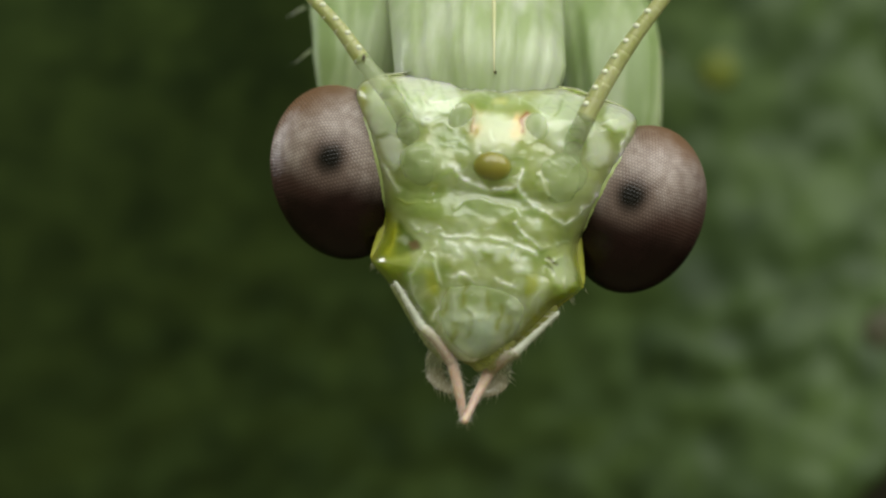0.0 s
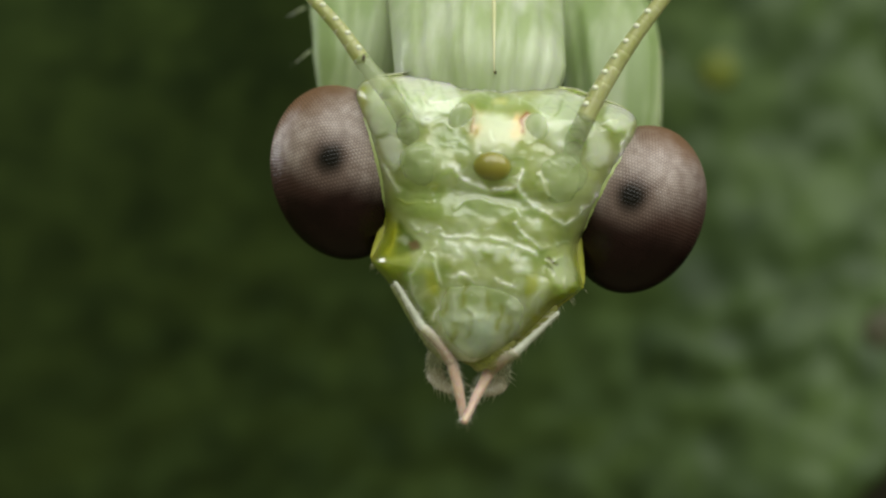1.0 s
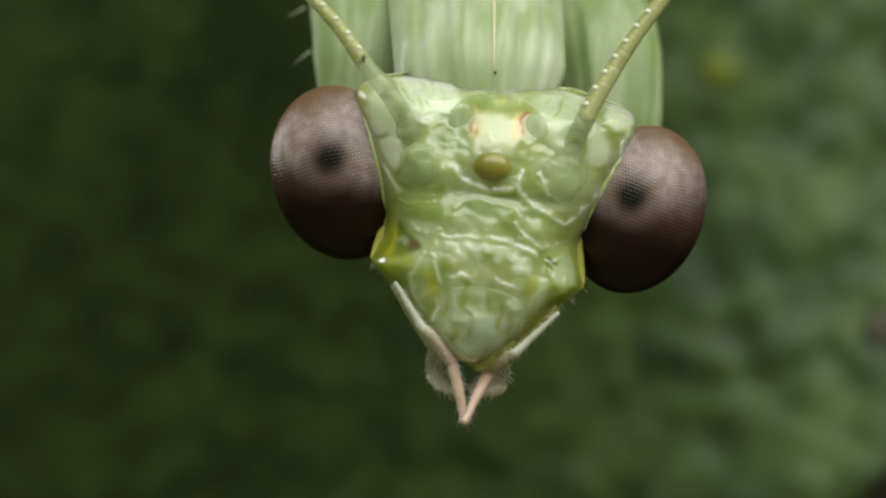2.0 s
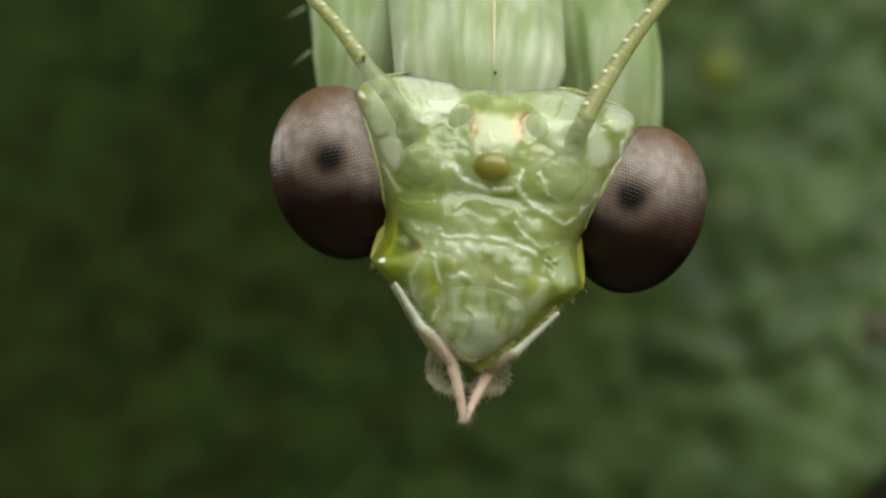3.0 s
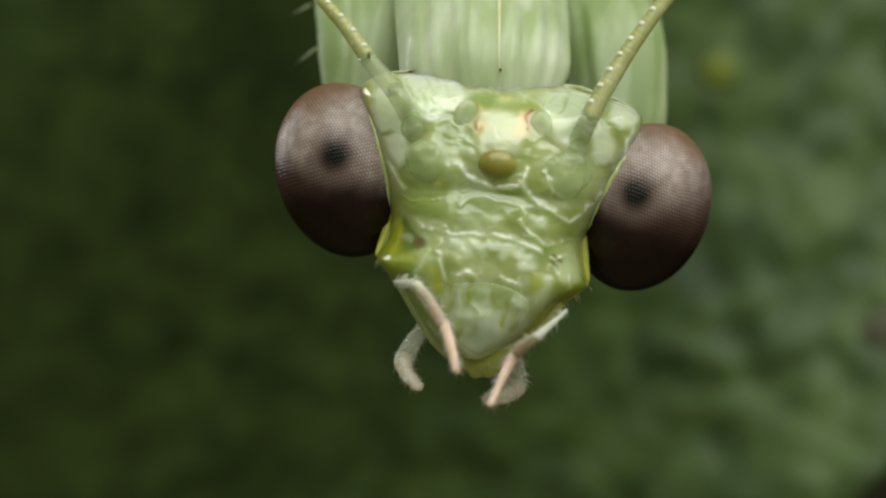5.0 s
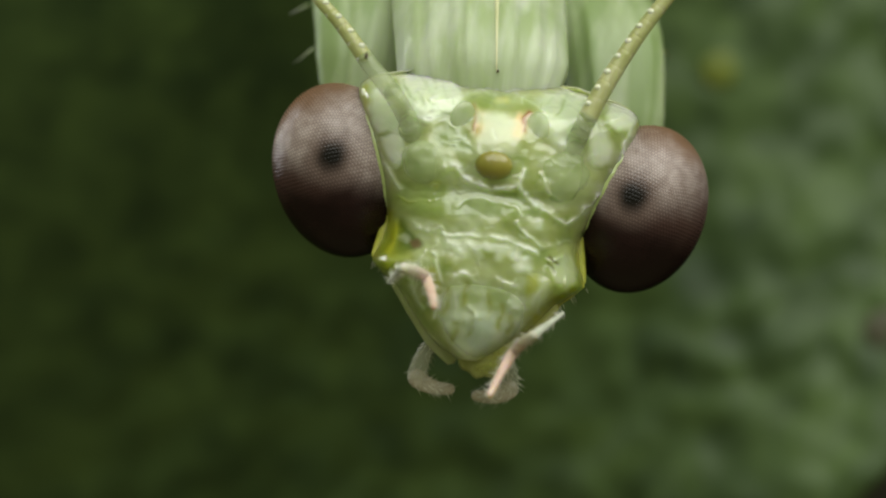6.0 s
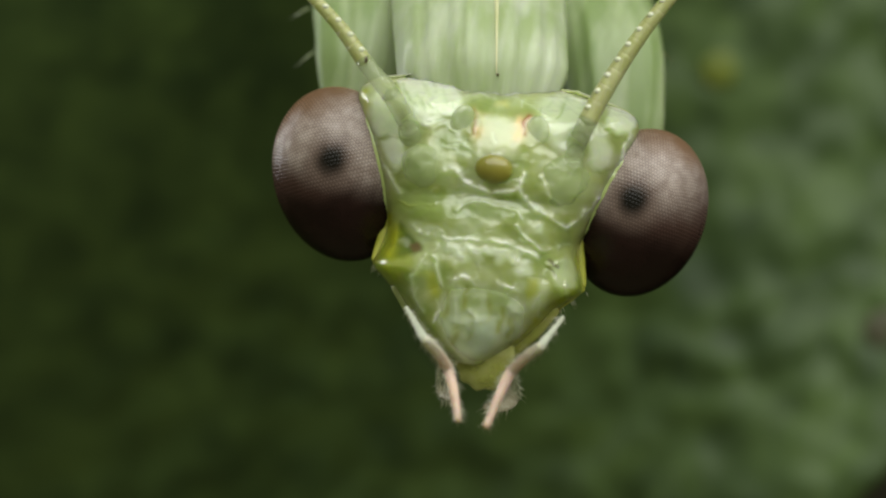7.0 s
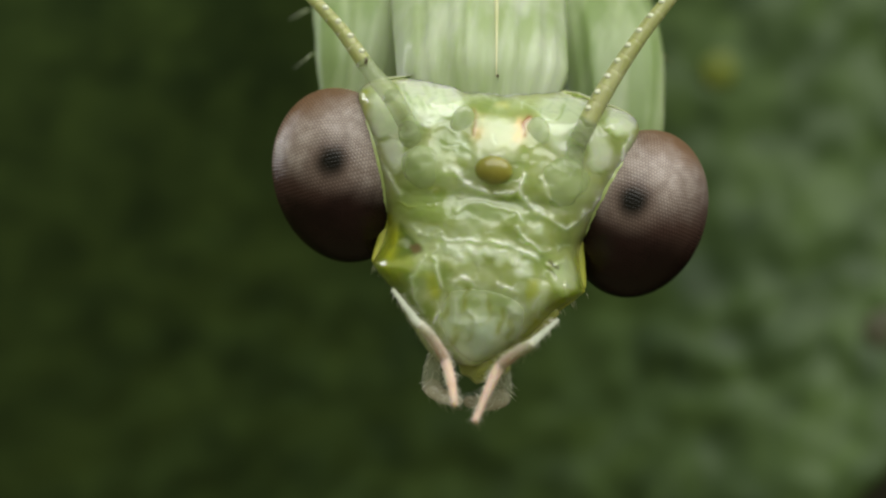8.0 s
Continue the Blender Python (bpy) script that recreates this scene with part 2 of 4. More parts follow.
def leaf():
    n, bm = 340, bmesh.new()
    turn = Matrix.Rotation(radians(48), 2)
    fronts, backs = [], []
    for i in range(n + 1):
        for j in range(n + 1):
            a, b = 2 * i / n - 1, 2 * j / n - 1
            d = Vector((a * math.sqrt(1 - b * b / 2), b * math.sqrt(1 - a * a / 2)))
            d = Vector((d.x * 0.062, d.y * 0.045))
            d = turn @ d
            x, z = d.x - 0.0222, d.y + 0.0283
            y = leaf_height(x, z)
            fronts.append(bm.verts.new((x / U, y / U, z / U)))
            backs.append(bm.verts.new((x / U, (y + 0.0004) / U, z / U)))
    w = n + 1
    edge = [i * w for i in range(w)] + [n * w + j for j in range(1, w)] + [i * w + n for i in range(n - 1, -1, -1)] + list(range(n - 1, 0, -1))
    for i in range(n):
        for j in range(n):
            q = (i * w + j, (i + 1) * w + j, (i + 1) * w + j + 1, i * w + j + 1)
            bm.faces.new([fronts[k] for k in q])
            bm.faces.new([backs[k] for k in reversed(q)])
    for a, b in zip(edge, edge[1:] + edge[:1]):
        bm.faces.new((fronts[a], backs[a], backs[b], fronts[b]))
    m = material("leaf_face", (0.027, 0.050, 0.0155), (0.077, 0.124, 0.034), 0.5, grain=(1700, 780), bump=0.3, bump_size=5000)
    m.node_tree.nodes["Principled BSDF"].inputs["Specular IOR Level"].default_value = 0.26
    ob = part("leaf", bm, m, None)
    return tagged(ob, "dark green blistered leaf, waxy, with a net of fine veins", "leaf", kind="structure")


leaf()


def leaf_spot(x, z, size, low, high, label):
    bm = ellipsoid((0, 0, 0), (size, 6, size * 0.9), 0, 14)
    for v in bm.verts:
        v.co *= 1 + 0.2 * noise.noise((v.co.x / size * 1.5 + x, v.co.z / size * 1.5, z))
    ob = part("leaf_spot", bm, material("leaf_spot", low, high, 0.5, grain=(5000, 900)), None)
    ob.matrix_basis = pose(x, leaf_height(x, z) - 0.00012, z)
    return tagged(ob, label, "leaf spot")


leaf_spot(0.00555, 0.0036, 38, (0.11, 0.15, 0.016), (0.16, 0.19, 0.022), "yellow-green spot on the dark leaf")
leaf_spot(0.0088, -0.0016, 40, (0.055, 0.055, 0.03), (0.085, 0.08, 0.048), "brownish dry spot on the dark leaf")


def backdrop():
    """Dark undergrowth far behind the leaf."""
    bm = bmesh.new()
    n = 24
    grid = [[bm.verts.new((i / n * 120000 - 60000, 22000 + 1500 * noise.noise((i * 0.7, j * 0.7, 2)), j / n * 120000 - 60000)) for j in range(n + 1)] for i in range(n + 1)]
    for i in range(n):
        for j in range(n):
            bm.faces.new((grid[i][j], grid[i + 1][j], grid[i + 1][j + 1], grid[i][j + 1]))
    ob = part("backdrop", bm, material("undergrowth", (0.012, 0.010, 0.005), (0.03, 0.026, 0.012), 0.8, grain=(60, 9)), None)
    return tagged(ob, "dark brown undergrowth out of focus", "backdrop", kind="structure")


backdrop()


# unseen sheet, pale so that it throws light up onto the head
def ground():
    bm = bmesh.new()
    n = 20
    grid = [[bm.verts.new(((i / n - 0.5) * 4e6, (j / n - 0.5) * 4e6, -30000 + 1200 * noise.noise((i * 0.8, j * 0.8, 6)))) for j in range(n + 1)] for i in range(n + 1)]
    for i in range(n):
        for j in range(n):
            bm.faces.new((grid[i][j], grid[i + 1][j], grid[i + 1][j + 1], grid[i][j + 1]))
    ob = part("ground", bm, material("pale_bounce", (0.30, 0.26, 0.17), (0.48, 0.42, 0.29), 0.9, grain=(40, 6)), None)
    return tagged(ob, "unseen pale ground added to bounce light from below", "ground", kind="structure")


ground()

# ---- the insect ----
HEAD = pose(78 * U, 0, 105 * U, 0, 6.9, 0)
mantis = tagged(new("mantis"), "pale green mantis with dark brown bulging eyes clinging to a leaf", "insect")
mantis.matrix_world = HEAD


def half_width(v):
    return float(np.interp(v, *WIDE))


FOLDS, PATCHES = [], []


def fold(points, width, height, tint=None, strength=0.0):
    """A rounded crease of the skin along a line; a negative height is a groove."""
    FOLDS.append((np.array([p[:] for p in smooth_line([Vector(p) for p in points], 5)]), width, height, tint, strength))


def patch(points, soft, height, tint=None, strength=1.0):
    """A swelling or hollow of the skin with its own tint, on some a painted highlight."""
    ring = smooth_line([Vector(p) for p in list(points) + list(points[:1])], 5)
    PATCHES.append((np.array([p[:] for p in ring]), soft, height, tint, strength))


def away(line, u, v):
    """Distance of the places u, v from a line."""
    best = np.full(u.shape, 1e9)
    low, high = line.min(0) - 70, line.max(0) + 70
    spot = (u > low[0]) & (u < high[0]) & (v > low[1]) & (v < high[1])
    whole, u, v = best, u[spot], v[spot]
    best = best[spot]
    for (ax, ay), (bx, by) in zip(line, line[1:]):
        dx, dy = bx - ax, by - ay
        t = np.clip(((u - ax) * dx + (v - ay) * dy) / (dx * dx + dy * dy + 1e-9), 0, 1)
        best = np.minimum(best, (u - ax - t * dx) ** 2 + (v - ay - t * dy) ** 2)
    whole[spot] = best
    return np.sqrt(whole)


def within(ring, u, v):
    inside = np.zeros(u.shape, bool)
    for (ax, ay), (bx, by) in zip(ring, ring[1:]):
        if ay != by:
            inside ^= ((ay > v) != (by > v)) & (u < (bx - ax) * (v - ay) / (by - ay) + ax)
    return inside


def bells(u, v, cu, cv, su, sv):
    return np.exp(-((u - cu) / su) ** 2 - ((v - cv) / sv) ** 2)


WIDE = ((-304, -299, -283, -255, -190, -152, -110, -75, 0, 60, 110, 150, 170, 185, 198), (14, 36, 64, 95, 148, 192, 177, 172, 201, 226, 243, 252, 238, 200, 120))
FULL = ((-325, -300, -250, -150, -75, 40, 100, 150, 190, 230), (88, 124, 139, 145, 140, 125, 105, 80, 50, 20))


def eased(table, spread):
    """The same table with its corners rounded off."""
    grid = np.arange(table[0][0], table[0][-1] + 1.0)
    values = np.interp(grid, *table)
    k = np.exp(-(np.arange(-30, 31) / spread) ** 2)
    return grid, np.convolve(np.pad(values, 30, mode="edge"), k / k.sum(), "valid")


WIDE, FULL = eased(WIDE, 9), eased(FULL, 14)
SKIN, MILK_AND_GLINT, CLEAR_GREEN, GOLD = (0.325, 0.372, 0.130), (0.61, 0.67, 0.52), (0.20, 0.28, 0.05), (0.36, 0.38, 0.02)


def faces(u, v, tints=False):
    """Depth of the front of the head at many places (smaller is further forward), and its skin colour with painted
    glints.
    """
    u, v = np.asarray(u, float), np.asarray(v, float)
    s = np.minimum(np.abs(u) / np.interp(v, *WIDE), 1)
    # boxy round the mouth, sloping gently towards the eyes
    ease = np.clip((v + 150) / 70, 0, 1)
    y = -np.interp(v, *FULL) * (1 - s ** (3 - 0.3 * ease)) ** (0.417 + 0.14 * ease)
    y += 0.012 * np.maximum(v - 122, 0) ** 2
    y -= 19 * bells(u, v, 6, 85, 66, 66)
    y += 3 * (bells(u, v, -165, 60, 40, 70) + bells(u, v, 172, 60, 40, 70))
    y += 6 * bells(u, v, 6, -8, 130, 14)
    fade = 1 - s ** 6
    rough = np.array([4 * noise.noise((a / 46, b / 36, 1.7)) + 0.9 * noise.noise((a / 17, b / 14, 5.2)) + 0.15 * noise.noise((a / 8, b / 8, 3.1)) for a, b in zip(u.ravel(), v.ravel())]).reshape(u.shape)
    y -= fade * rough
    colour = np.empty(u.shape + (3,))
    colour[:] = SKIN
    cloud = np.array([noise.noise((a / 70, b / 55, 8.4)) + 0.5 * noise.noise((a / 24, b / 20, 2.2)) for a, b in zip(u.ravel(), v.ravel())]).reshape(u.shape)
    colour += (np.array(MILK_AND_GLINT) - colour) * (0.4 * np.clip(cloud * 1.6, 0, 1))[..., None]
    colour += (np.array(CLEAR_GREEN) - colour) * (0.75 * np.clip(-cloud * 1.6, 0, 1))[..., None]
    # the skin is puckered: outlines wander and creases come and go
    wander = np.array([(noise.noise((a / 21, b / 21, 11.5)), noise.noise((a / 21, b / 21, 31.5)), noise.noise((a / 9, b / 9, 51.5)), noise.noise((a / 30, b / 30, 71.5))) for a, b in zip(u.ravel(), v.ravel())])
    u, v, come = u + (5 * wander[:, 0] + 1.5 * wander[:, 2]).reshape(u.shape), v + (5 * wander[:, 1] - 1.5 * wander[:, 2]).reshape(u.shape), np.clip(0.85 + 0.9 * wander[:, 3] + 0.5 * wander[:, 2], 0.2, 1.5).reshape(u.shape)
    for ring, soft, height, tint, strength in PATCHES:
        d = away(ring, u, v) * np.where(within(ring, u, v), 1, -1)
        m = np.clip(d / soft * 0.5 + 0.5, 0, 1)
        m = m * m * (3 - 2 * m)
        y -= 0.55 * height * np.sqrt(m) * (0.55 + 0.45 * np.clip(d / (4 * soft), 0, 1))
        if tint:
            colour += (np.array(tint) - colour) * (m * strength)[..., None]
    for line, width, height, tint, strength in FOLDS:
        m = np.exp(1 - np.sqrt(1 + (away(line, u, v) / (0.55 * width)) ** 2)) * come
        y -= 0.53 * height * m
        if tint:
            colour += (np.array(tint) - colour) * (np.minimum(m, 1) * strength)[..., None]
    return (y, colour) if tints else y


def face(u, v):
    return float(faces(np.array([u]), np.array([v]))[0])


def sculpt():
    """Swellings, hollows and folds of the face, some tinted with painted glints."""
    patch(((-182, 175), (-162, 202), (-122, 203), (-84, 182), (-69, 157), (-83, 127), (-125, 100), (-154, 108), (-168, 137)), 7, 14, MILK_AND_GLINT)
    patch(((64, 165), (101, 190), (151, 191), (153, 135), (129, 84), (91, 103)), 9, 10, MILK_AND_GLINT, 0.7)
    patch(((-228, 135), (-214, 151), (-177, 111), (-156, 78), (-183, 77), (-211, 79)), 6, 8, MILK_AND_GLINT)
    patch(((-198, 63), (-172, 76), (-154, 56), (-154, 28), (-167, 16), (-183, 32)), 6, 9, MILK_AND_GLINT)
    patch(((171, 138), (193, 120), (205, 86), (192, 60), (169, 72), (164, 111)), 7, 11, MILK_AND_GLINT, 0.8)
    patch(((189, 170), (215, 187), (241, 176), (240, 146), (216, 129), (194, 142)), 6, 12, MILK_AND_GLINT, 0.9)
    patch(((-41, 136), (2, 132), (51, 131), (45, 97), (38, 66), (0, 64), (-32, 65), (-29, 98)), 8, 4, (0.50, 0.54, 0.34))
    patch(((-103, 89), (-74, 98), (-44, 81), (-41, 56), (-79, 57), (-106, 69)), 9, -5, CLEAR_GREEN, 0.8)
    patch(((-151, -17), (-72, -8), (-31, -13), (69, -6), (103, -37), (44, -44), (-95, -61), (-151, -58)), 9, -2, CLEAR_GREEN, 0.6)
    patch(((-150, 56), (-117, 73), (-79, 52), (-63, 3), (-102, -8), (-151, 0)), 12, 9, (0.40, 0.47, 0.24), 0.5)
    patch(((131, 67), (173, 52), (188, 14), (141, -15), (93, 7), (96, 36)), 12, 9, (0.40, 0.47, 0.24), 0.5)
    patch(((-150, -75), (-124, -95), (-105, -117), (-135, -133), (-163, -137), (-157, -104)), 6, -5, (0.09, 0.14, 0.008), 1.0)
    patch(((-128, -106), (-112, -104), (-107, -118), (-118, -121)), 4, 1, (0.16, 0.08, 0.03), 0.8)
    patch(((117, -113), (161, -100), (173, -134), (161, -164), (140, -158)), 6, 7, MILK_AND_GLINT, 0.4)
    patch(((-105, -109), (-77, -114), (-72, -174), (-95, -217), (-119, -185), (-117, -149)), 8, 6, MILK_AND_GLINT, 0.15)
    patch(((-89, -196), (-65, -183), (-64, -233), (-38, -286), (-66, -264), (-95, -227)), 7, 6)
    patch(((91, -144), (123, -155), (129, -185), (111, -227), (82, -261), (99, -209)), 7, 9, MILK_AND_GLINT, 0.3)
    patch(((-92, -154), (-72, -152), (-65, -188), (-82, -190)), 10, 0, GOLD, 0.8)
    patch(((86, -145), (104, -143), (107, -167), (89, -170)), 8, 0, GOLD, 0.7)
    patch(((-9, 160), (10, 166), (16, 153), (-6, 148)), 6, 3, (0.45, 0.44, 0.06), 0.9)
    # whitish ridges, with the white glints along them painted into the tint
    fold(((56, 38), (54, 13), (69, -8), (94, -25), (129, -41), (148, -46), (171, -16)), 4.2, 10, MILK_AND_GLINT, 0.95)
    fold(((171, -18), (198, 15), (217, 52), (228, 99), (236, 133)), 6.5, 13, MILK_AND_GLINT, 1.0)
    fold(((-60, 24), (-38, 6), (3, -2), (43, 6), (57, 25)), 5, 9, MILK_AND_GLINT, 0.7)
    fold(((87, -84), (110, -89), (137, -79)), 5, 6, MILK_AND_GLINT, 0.4)
    fold(((-125, -79), (-100, -88), (-75, -84)), 6, 7, MILK_AND_GLINT, 0.3)
    fold(((-232, 134), (-217, 80), (-185, 14), (-156, -23)), 5, 8, MILK_AND_GLINT, 0.5)
    fold(((89, 37), (102, 13), (125, -7)), 3, 5, MILK_AND_GLINT, 0.4)
    # bright highlight beside the middle simple eye, painted as a milky fold
    fold(((-78, 27), (-66, 30), (-54, 28)), 9, 6, MILK_AND_GLINT, 0.4)
    fold(((131, 67), (141, 63), (150, 58)), 5, 6)
    fold(((-159, -35), (-133, -41), (-94, -33)), 3, 4, GOLD, 0.3)
    fold(((-80, -127), (-69, -153), (-60, -175)), 3.6, 4.5, MILK_AND_GLINT, 0.6)
    fold(((-98, -125), (-108, -156), (-116, -171), (-108, -190), (-90, -222)), 3.6, 4.5, MILK_AND_GLINT, 0.5)
    fold(((119, -115), (134, -110), (150, -104)), 3.5, 5)
    fold(((120, -108), (129, -113), (137, -116)), 2.5, -3, (0.08, 0.06, 0.02), 0.8)
    fold(((118, -119), (128, -124), (133, -133)), 2.5, -3, (0.10, 0.08, 0.02), 0.6)
    fold(((159, -124), (154, -144), (151, -162)), 3, 3)
    fold(((-197, -141), (-173, -154), (-144, -173)), 10, 4, GOLD, 0.8)
    fold(((197, -149), (170, -171), (146, -186), (115, -222), (88, -261)), 16, 4, GOLD, 1.0)
    fold(((-165, -69), (-151, -103), (-165, -133)), 10, 5, GOLD, 1.0)
    fold(((-172, -70), (-163, -100), (-176, -130), (-190, -144)), 11, 2, GOLD, 0.7)
    fold(((178, -84), (173, -110), (180, -140), (190, -150)), 9, 2, GOLD, 0.9)
    patch(((-160, -135), (-125, -125), (-118, -150), (-140, -168), (-172, -155)), 8, 0, GOLD, 0.3)
    fold(((-240, 150), (-234, 118), (-222, 84)), 6, 0, GOLD, 0.7)
    fold(((-62, 162), (-38, 170), (-14, 166)), 6, 8, MILK_AND_GLINT, 0.5)
    fold(((-6, 181), (18, 171), (49, 161), (81, 147)), 4, 5, MILK_AND_GLINT, 0.4)
    fold(((-153, 86), (-114, 97), (-76, 116)), 5, 4, MILK_AND_GLINT, 0.4)
    for k in range(5):
        fold(((-124, 107), (-95 + 14 * k, 150 - 5 * k)), 3, -2)

    patch(((-47, -173), (8, -166), (65, -176), (93, -199), (81, -256), (53, -292), (10, -309), (-25, -291), (-57, -243), (-58, -202)), 12, 0, (0.58, 0.64, 0.47), 0.85)
    patch(((-7, -226), (30, -222), (42, -261), (20, -286), (-8, -267)), 9, 5, (0.46, 0.53, 0.42), 0.8)
    # bluish highlight on the upper lip, put into the tint
    patch(((51, -230), (76, -225), (85, -256), (65, -264)), 6, 5, (0.50, 0.56, 0.46), 0.8)
    patch(((-60, -223), (-35, -230), (-22, -269), (-40, -271)), 8, 3, (0.44, 0.51, 0.34), 0.7)
    # broken white highlight across the clypeus, painted as small milky blobs
    for a, b, w in ((-58, -106, 9), (-40, -112, 7), (-22, -104, 8), (-8, -112, 10), (6, -106, 6), (20, -101, 10), (35, -108, 9), (47, -100, 8), (58, -109, 12), (68, -121, 10), (78, -114, 8), (82, -131, 11), (70, -134, 6), (31, -119, 6), (-30, -121, 6)):
        patch([(a + w * math.cos(t * 0.9) * random.uniform(0.7, 1.35), b + 0.8 * w * math.sin(t * 0.9) * random.uniform(0.7, 1.35)) for t in range(7)], 7.5, random.uniform(2, 4), MILK_AND_GLINT, random.uniform(0.6, 1.0))
    patch(((-41, -175), (-2, -165), (12, -199), (-27, -209)), 10, 2, (0.30, 0.39, 0.09), 0.6)
    patch(((18, -168), (60, -178), (54, -209), (23, -208)), 10, 2, (0.30, 0.39, 0.09), 0.6)
    patch(((57, -279), (84, -256), (73, -285), (45, -303)), 6, 0, (0.30, 0.27, 0.06), 0.8)
    # oblong and streaky glints of the lower face, painted as milky folds
    fold(((-43, -162), (-25, -156), (-5, -161)), 5, 6, MILK_AND_GLINT, 0.75)
    fold(((33, -157), (54, -162), (73, -166)), 5, 6, MILK_AND_GLINT, 0.75)
    fold(((-36, -192), (-32, -214), (-35, -230)), 3.4, 4.5, MILK_AND_GLINT, 0.8)
    fold(((-60, -221), (-64, -229), (-68, -240)), 3.4, 4.5, MILK_AND_GLINT, 0.8)
    fold(((-9, -211), (0, -218), (6, -229)), 4, 6, MILK_AND_GLINT, 0.75)
    fold(((60, -194), (69, -203), (76, -208)), 4, 6, MILK_AND_GLINT, 0.75)
    for a, b, reach in ((-48, -205, 22), (-18, -190, 18), (22, -205, 26), (48, -220, 20), (-2, -240, 20), (66, -235, 14), (-30, -255, 14)):
        fold(((a, b + reach), (a + 2, b), (a - 2, b - reach)), 6, -2, (0.30, 0.33, 0.04), 0.7)
    fold(((-35, 135), (-30, 121), (-34, 98)), 10, 0, (0.74, 0.54, 0.27), 0.8)
    fold(((-43, 140), (-39, 120), (-40, 100)), 3, 3, (0.34, 0.13, 0.03), 0.9)
    fold(((39, 128), (43, 112), (38, 101)), 10, 0, (0.74, 0.54, 0.27), 0.8)
    fold(((51, 141), (47, 125), (48, 106)), 3.5, 3, (0.30, 0.11, 0.03), 0.9)
    # fine wrinkles: across the brow, fanning on the crown, upright on the lower face
    for k in range(80):
        b = random.uniform(-225, 185)
        a = random.uniform(-0.85, 0.85) * half_width(b)
        if -130 < a < 60 and -75 < b < -12 and k % 5:
            continue
        if a < -95 and -145 < b < -55:
            continue
        turn = math.radians(90 + random.gauss(0, 22)) if b < -92 else math.radians(random.gauss(0, 28)) if b < 60 else math.atan2(b - 70, a) + random.gauss(0, 0.3)
        reach = random.uniform(5, 15)
        d = Vector((math.cos(turn), math.sin(turn))) * reach
        bow = d.orthogonal() * random.uniform(-0.3, 0.3)
        fold((Vector((a, b)) - d, Vector((a, b)) + bow, Vector((a, b)) + d), random.uniform(1.8, 3.2), random.choice((-1.2, 1, 1.6, 2.4)) * (0.5 if b < -170 else 1), MILK_AND_GLINT, random.uniform(0.1, 0.6))
    for k in range(30):
        a, b = random.choice((-1, 1)) * random.uniform(70, 190), random.uniform(120, 176)
        d = Vector((a * 0.4, b - 60)).normalized() * random.uniform(6, 18)
        fold((Vector((a, b)) - d, Vector((a + random.uniform(-3, 3), b)), Vector((a, b)) + d), random.uniform(1.5, 2.8), random.uniform(-3, 2), CLEAR_GREEN, random.uniform(0.2, 0.55))
    for k in range(18):
        b = random.uniform(-240, 120)
        a = random.uniform(-0.8, 0.8) * half_width(b)
        w, h = random.uniform(5, 13), random.uniform(4, 9)
        ring = [(a + w * math.cos(t * 1.05) * random.uniform(0.7, 1.3), b + h * math.sin(t * 1.05) * random.uniform(0.7, 1.3)) for t in range(6)]
        patch(ring, 5, random.uniform(0, 3), random.choice((MILK_AND_GLINT, MILK_AND_GLINT, CLEAR_GREEN, GOLD)), random.uniform(0.2, 0.5))
    for k in range(14):
        a = random.uniform(-200, 210)
        b = random.uniform(140, 178)
        fold(((a, b), (a + random.uniform(15, 40), b + random.uniform(-8, 8))), random.uniform(4, 9), random.uniform(3, 7), MILK_AND_GLINT, random.uniform(0.1, 0.5))

    patch(((-35, -20), (49, -22), (79, -47), (136, -56), (134, -81), (95, -93), (28, -81), (-72, -85), (-131, -80), (-150, -44), (-93, -37)), 7, 5)
    patch(((-66, -97), (19, -86), (96, -103), (98, -158), (59, -172), (8, -162), (-50, -171), (-71, -134)), 10, 6)
    fold(((-53, -39), (-34, -23), (11, -23), (50, -26), (63, -42)), 2.6, 4.5, MILK_AND_GLINT, 0.7)
    fold(((-118, -85), (-77, -92), (-22, -87), (29, -86), (65, -93), (96, -101)), 4.2, 5, MILK_AND_GLINT, 0.7)
    fold(((55, -53), (78, -75), (99, -89)), 3, 5, MILK_AND_GLINT, 0.5)


sculpt()


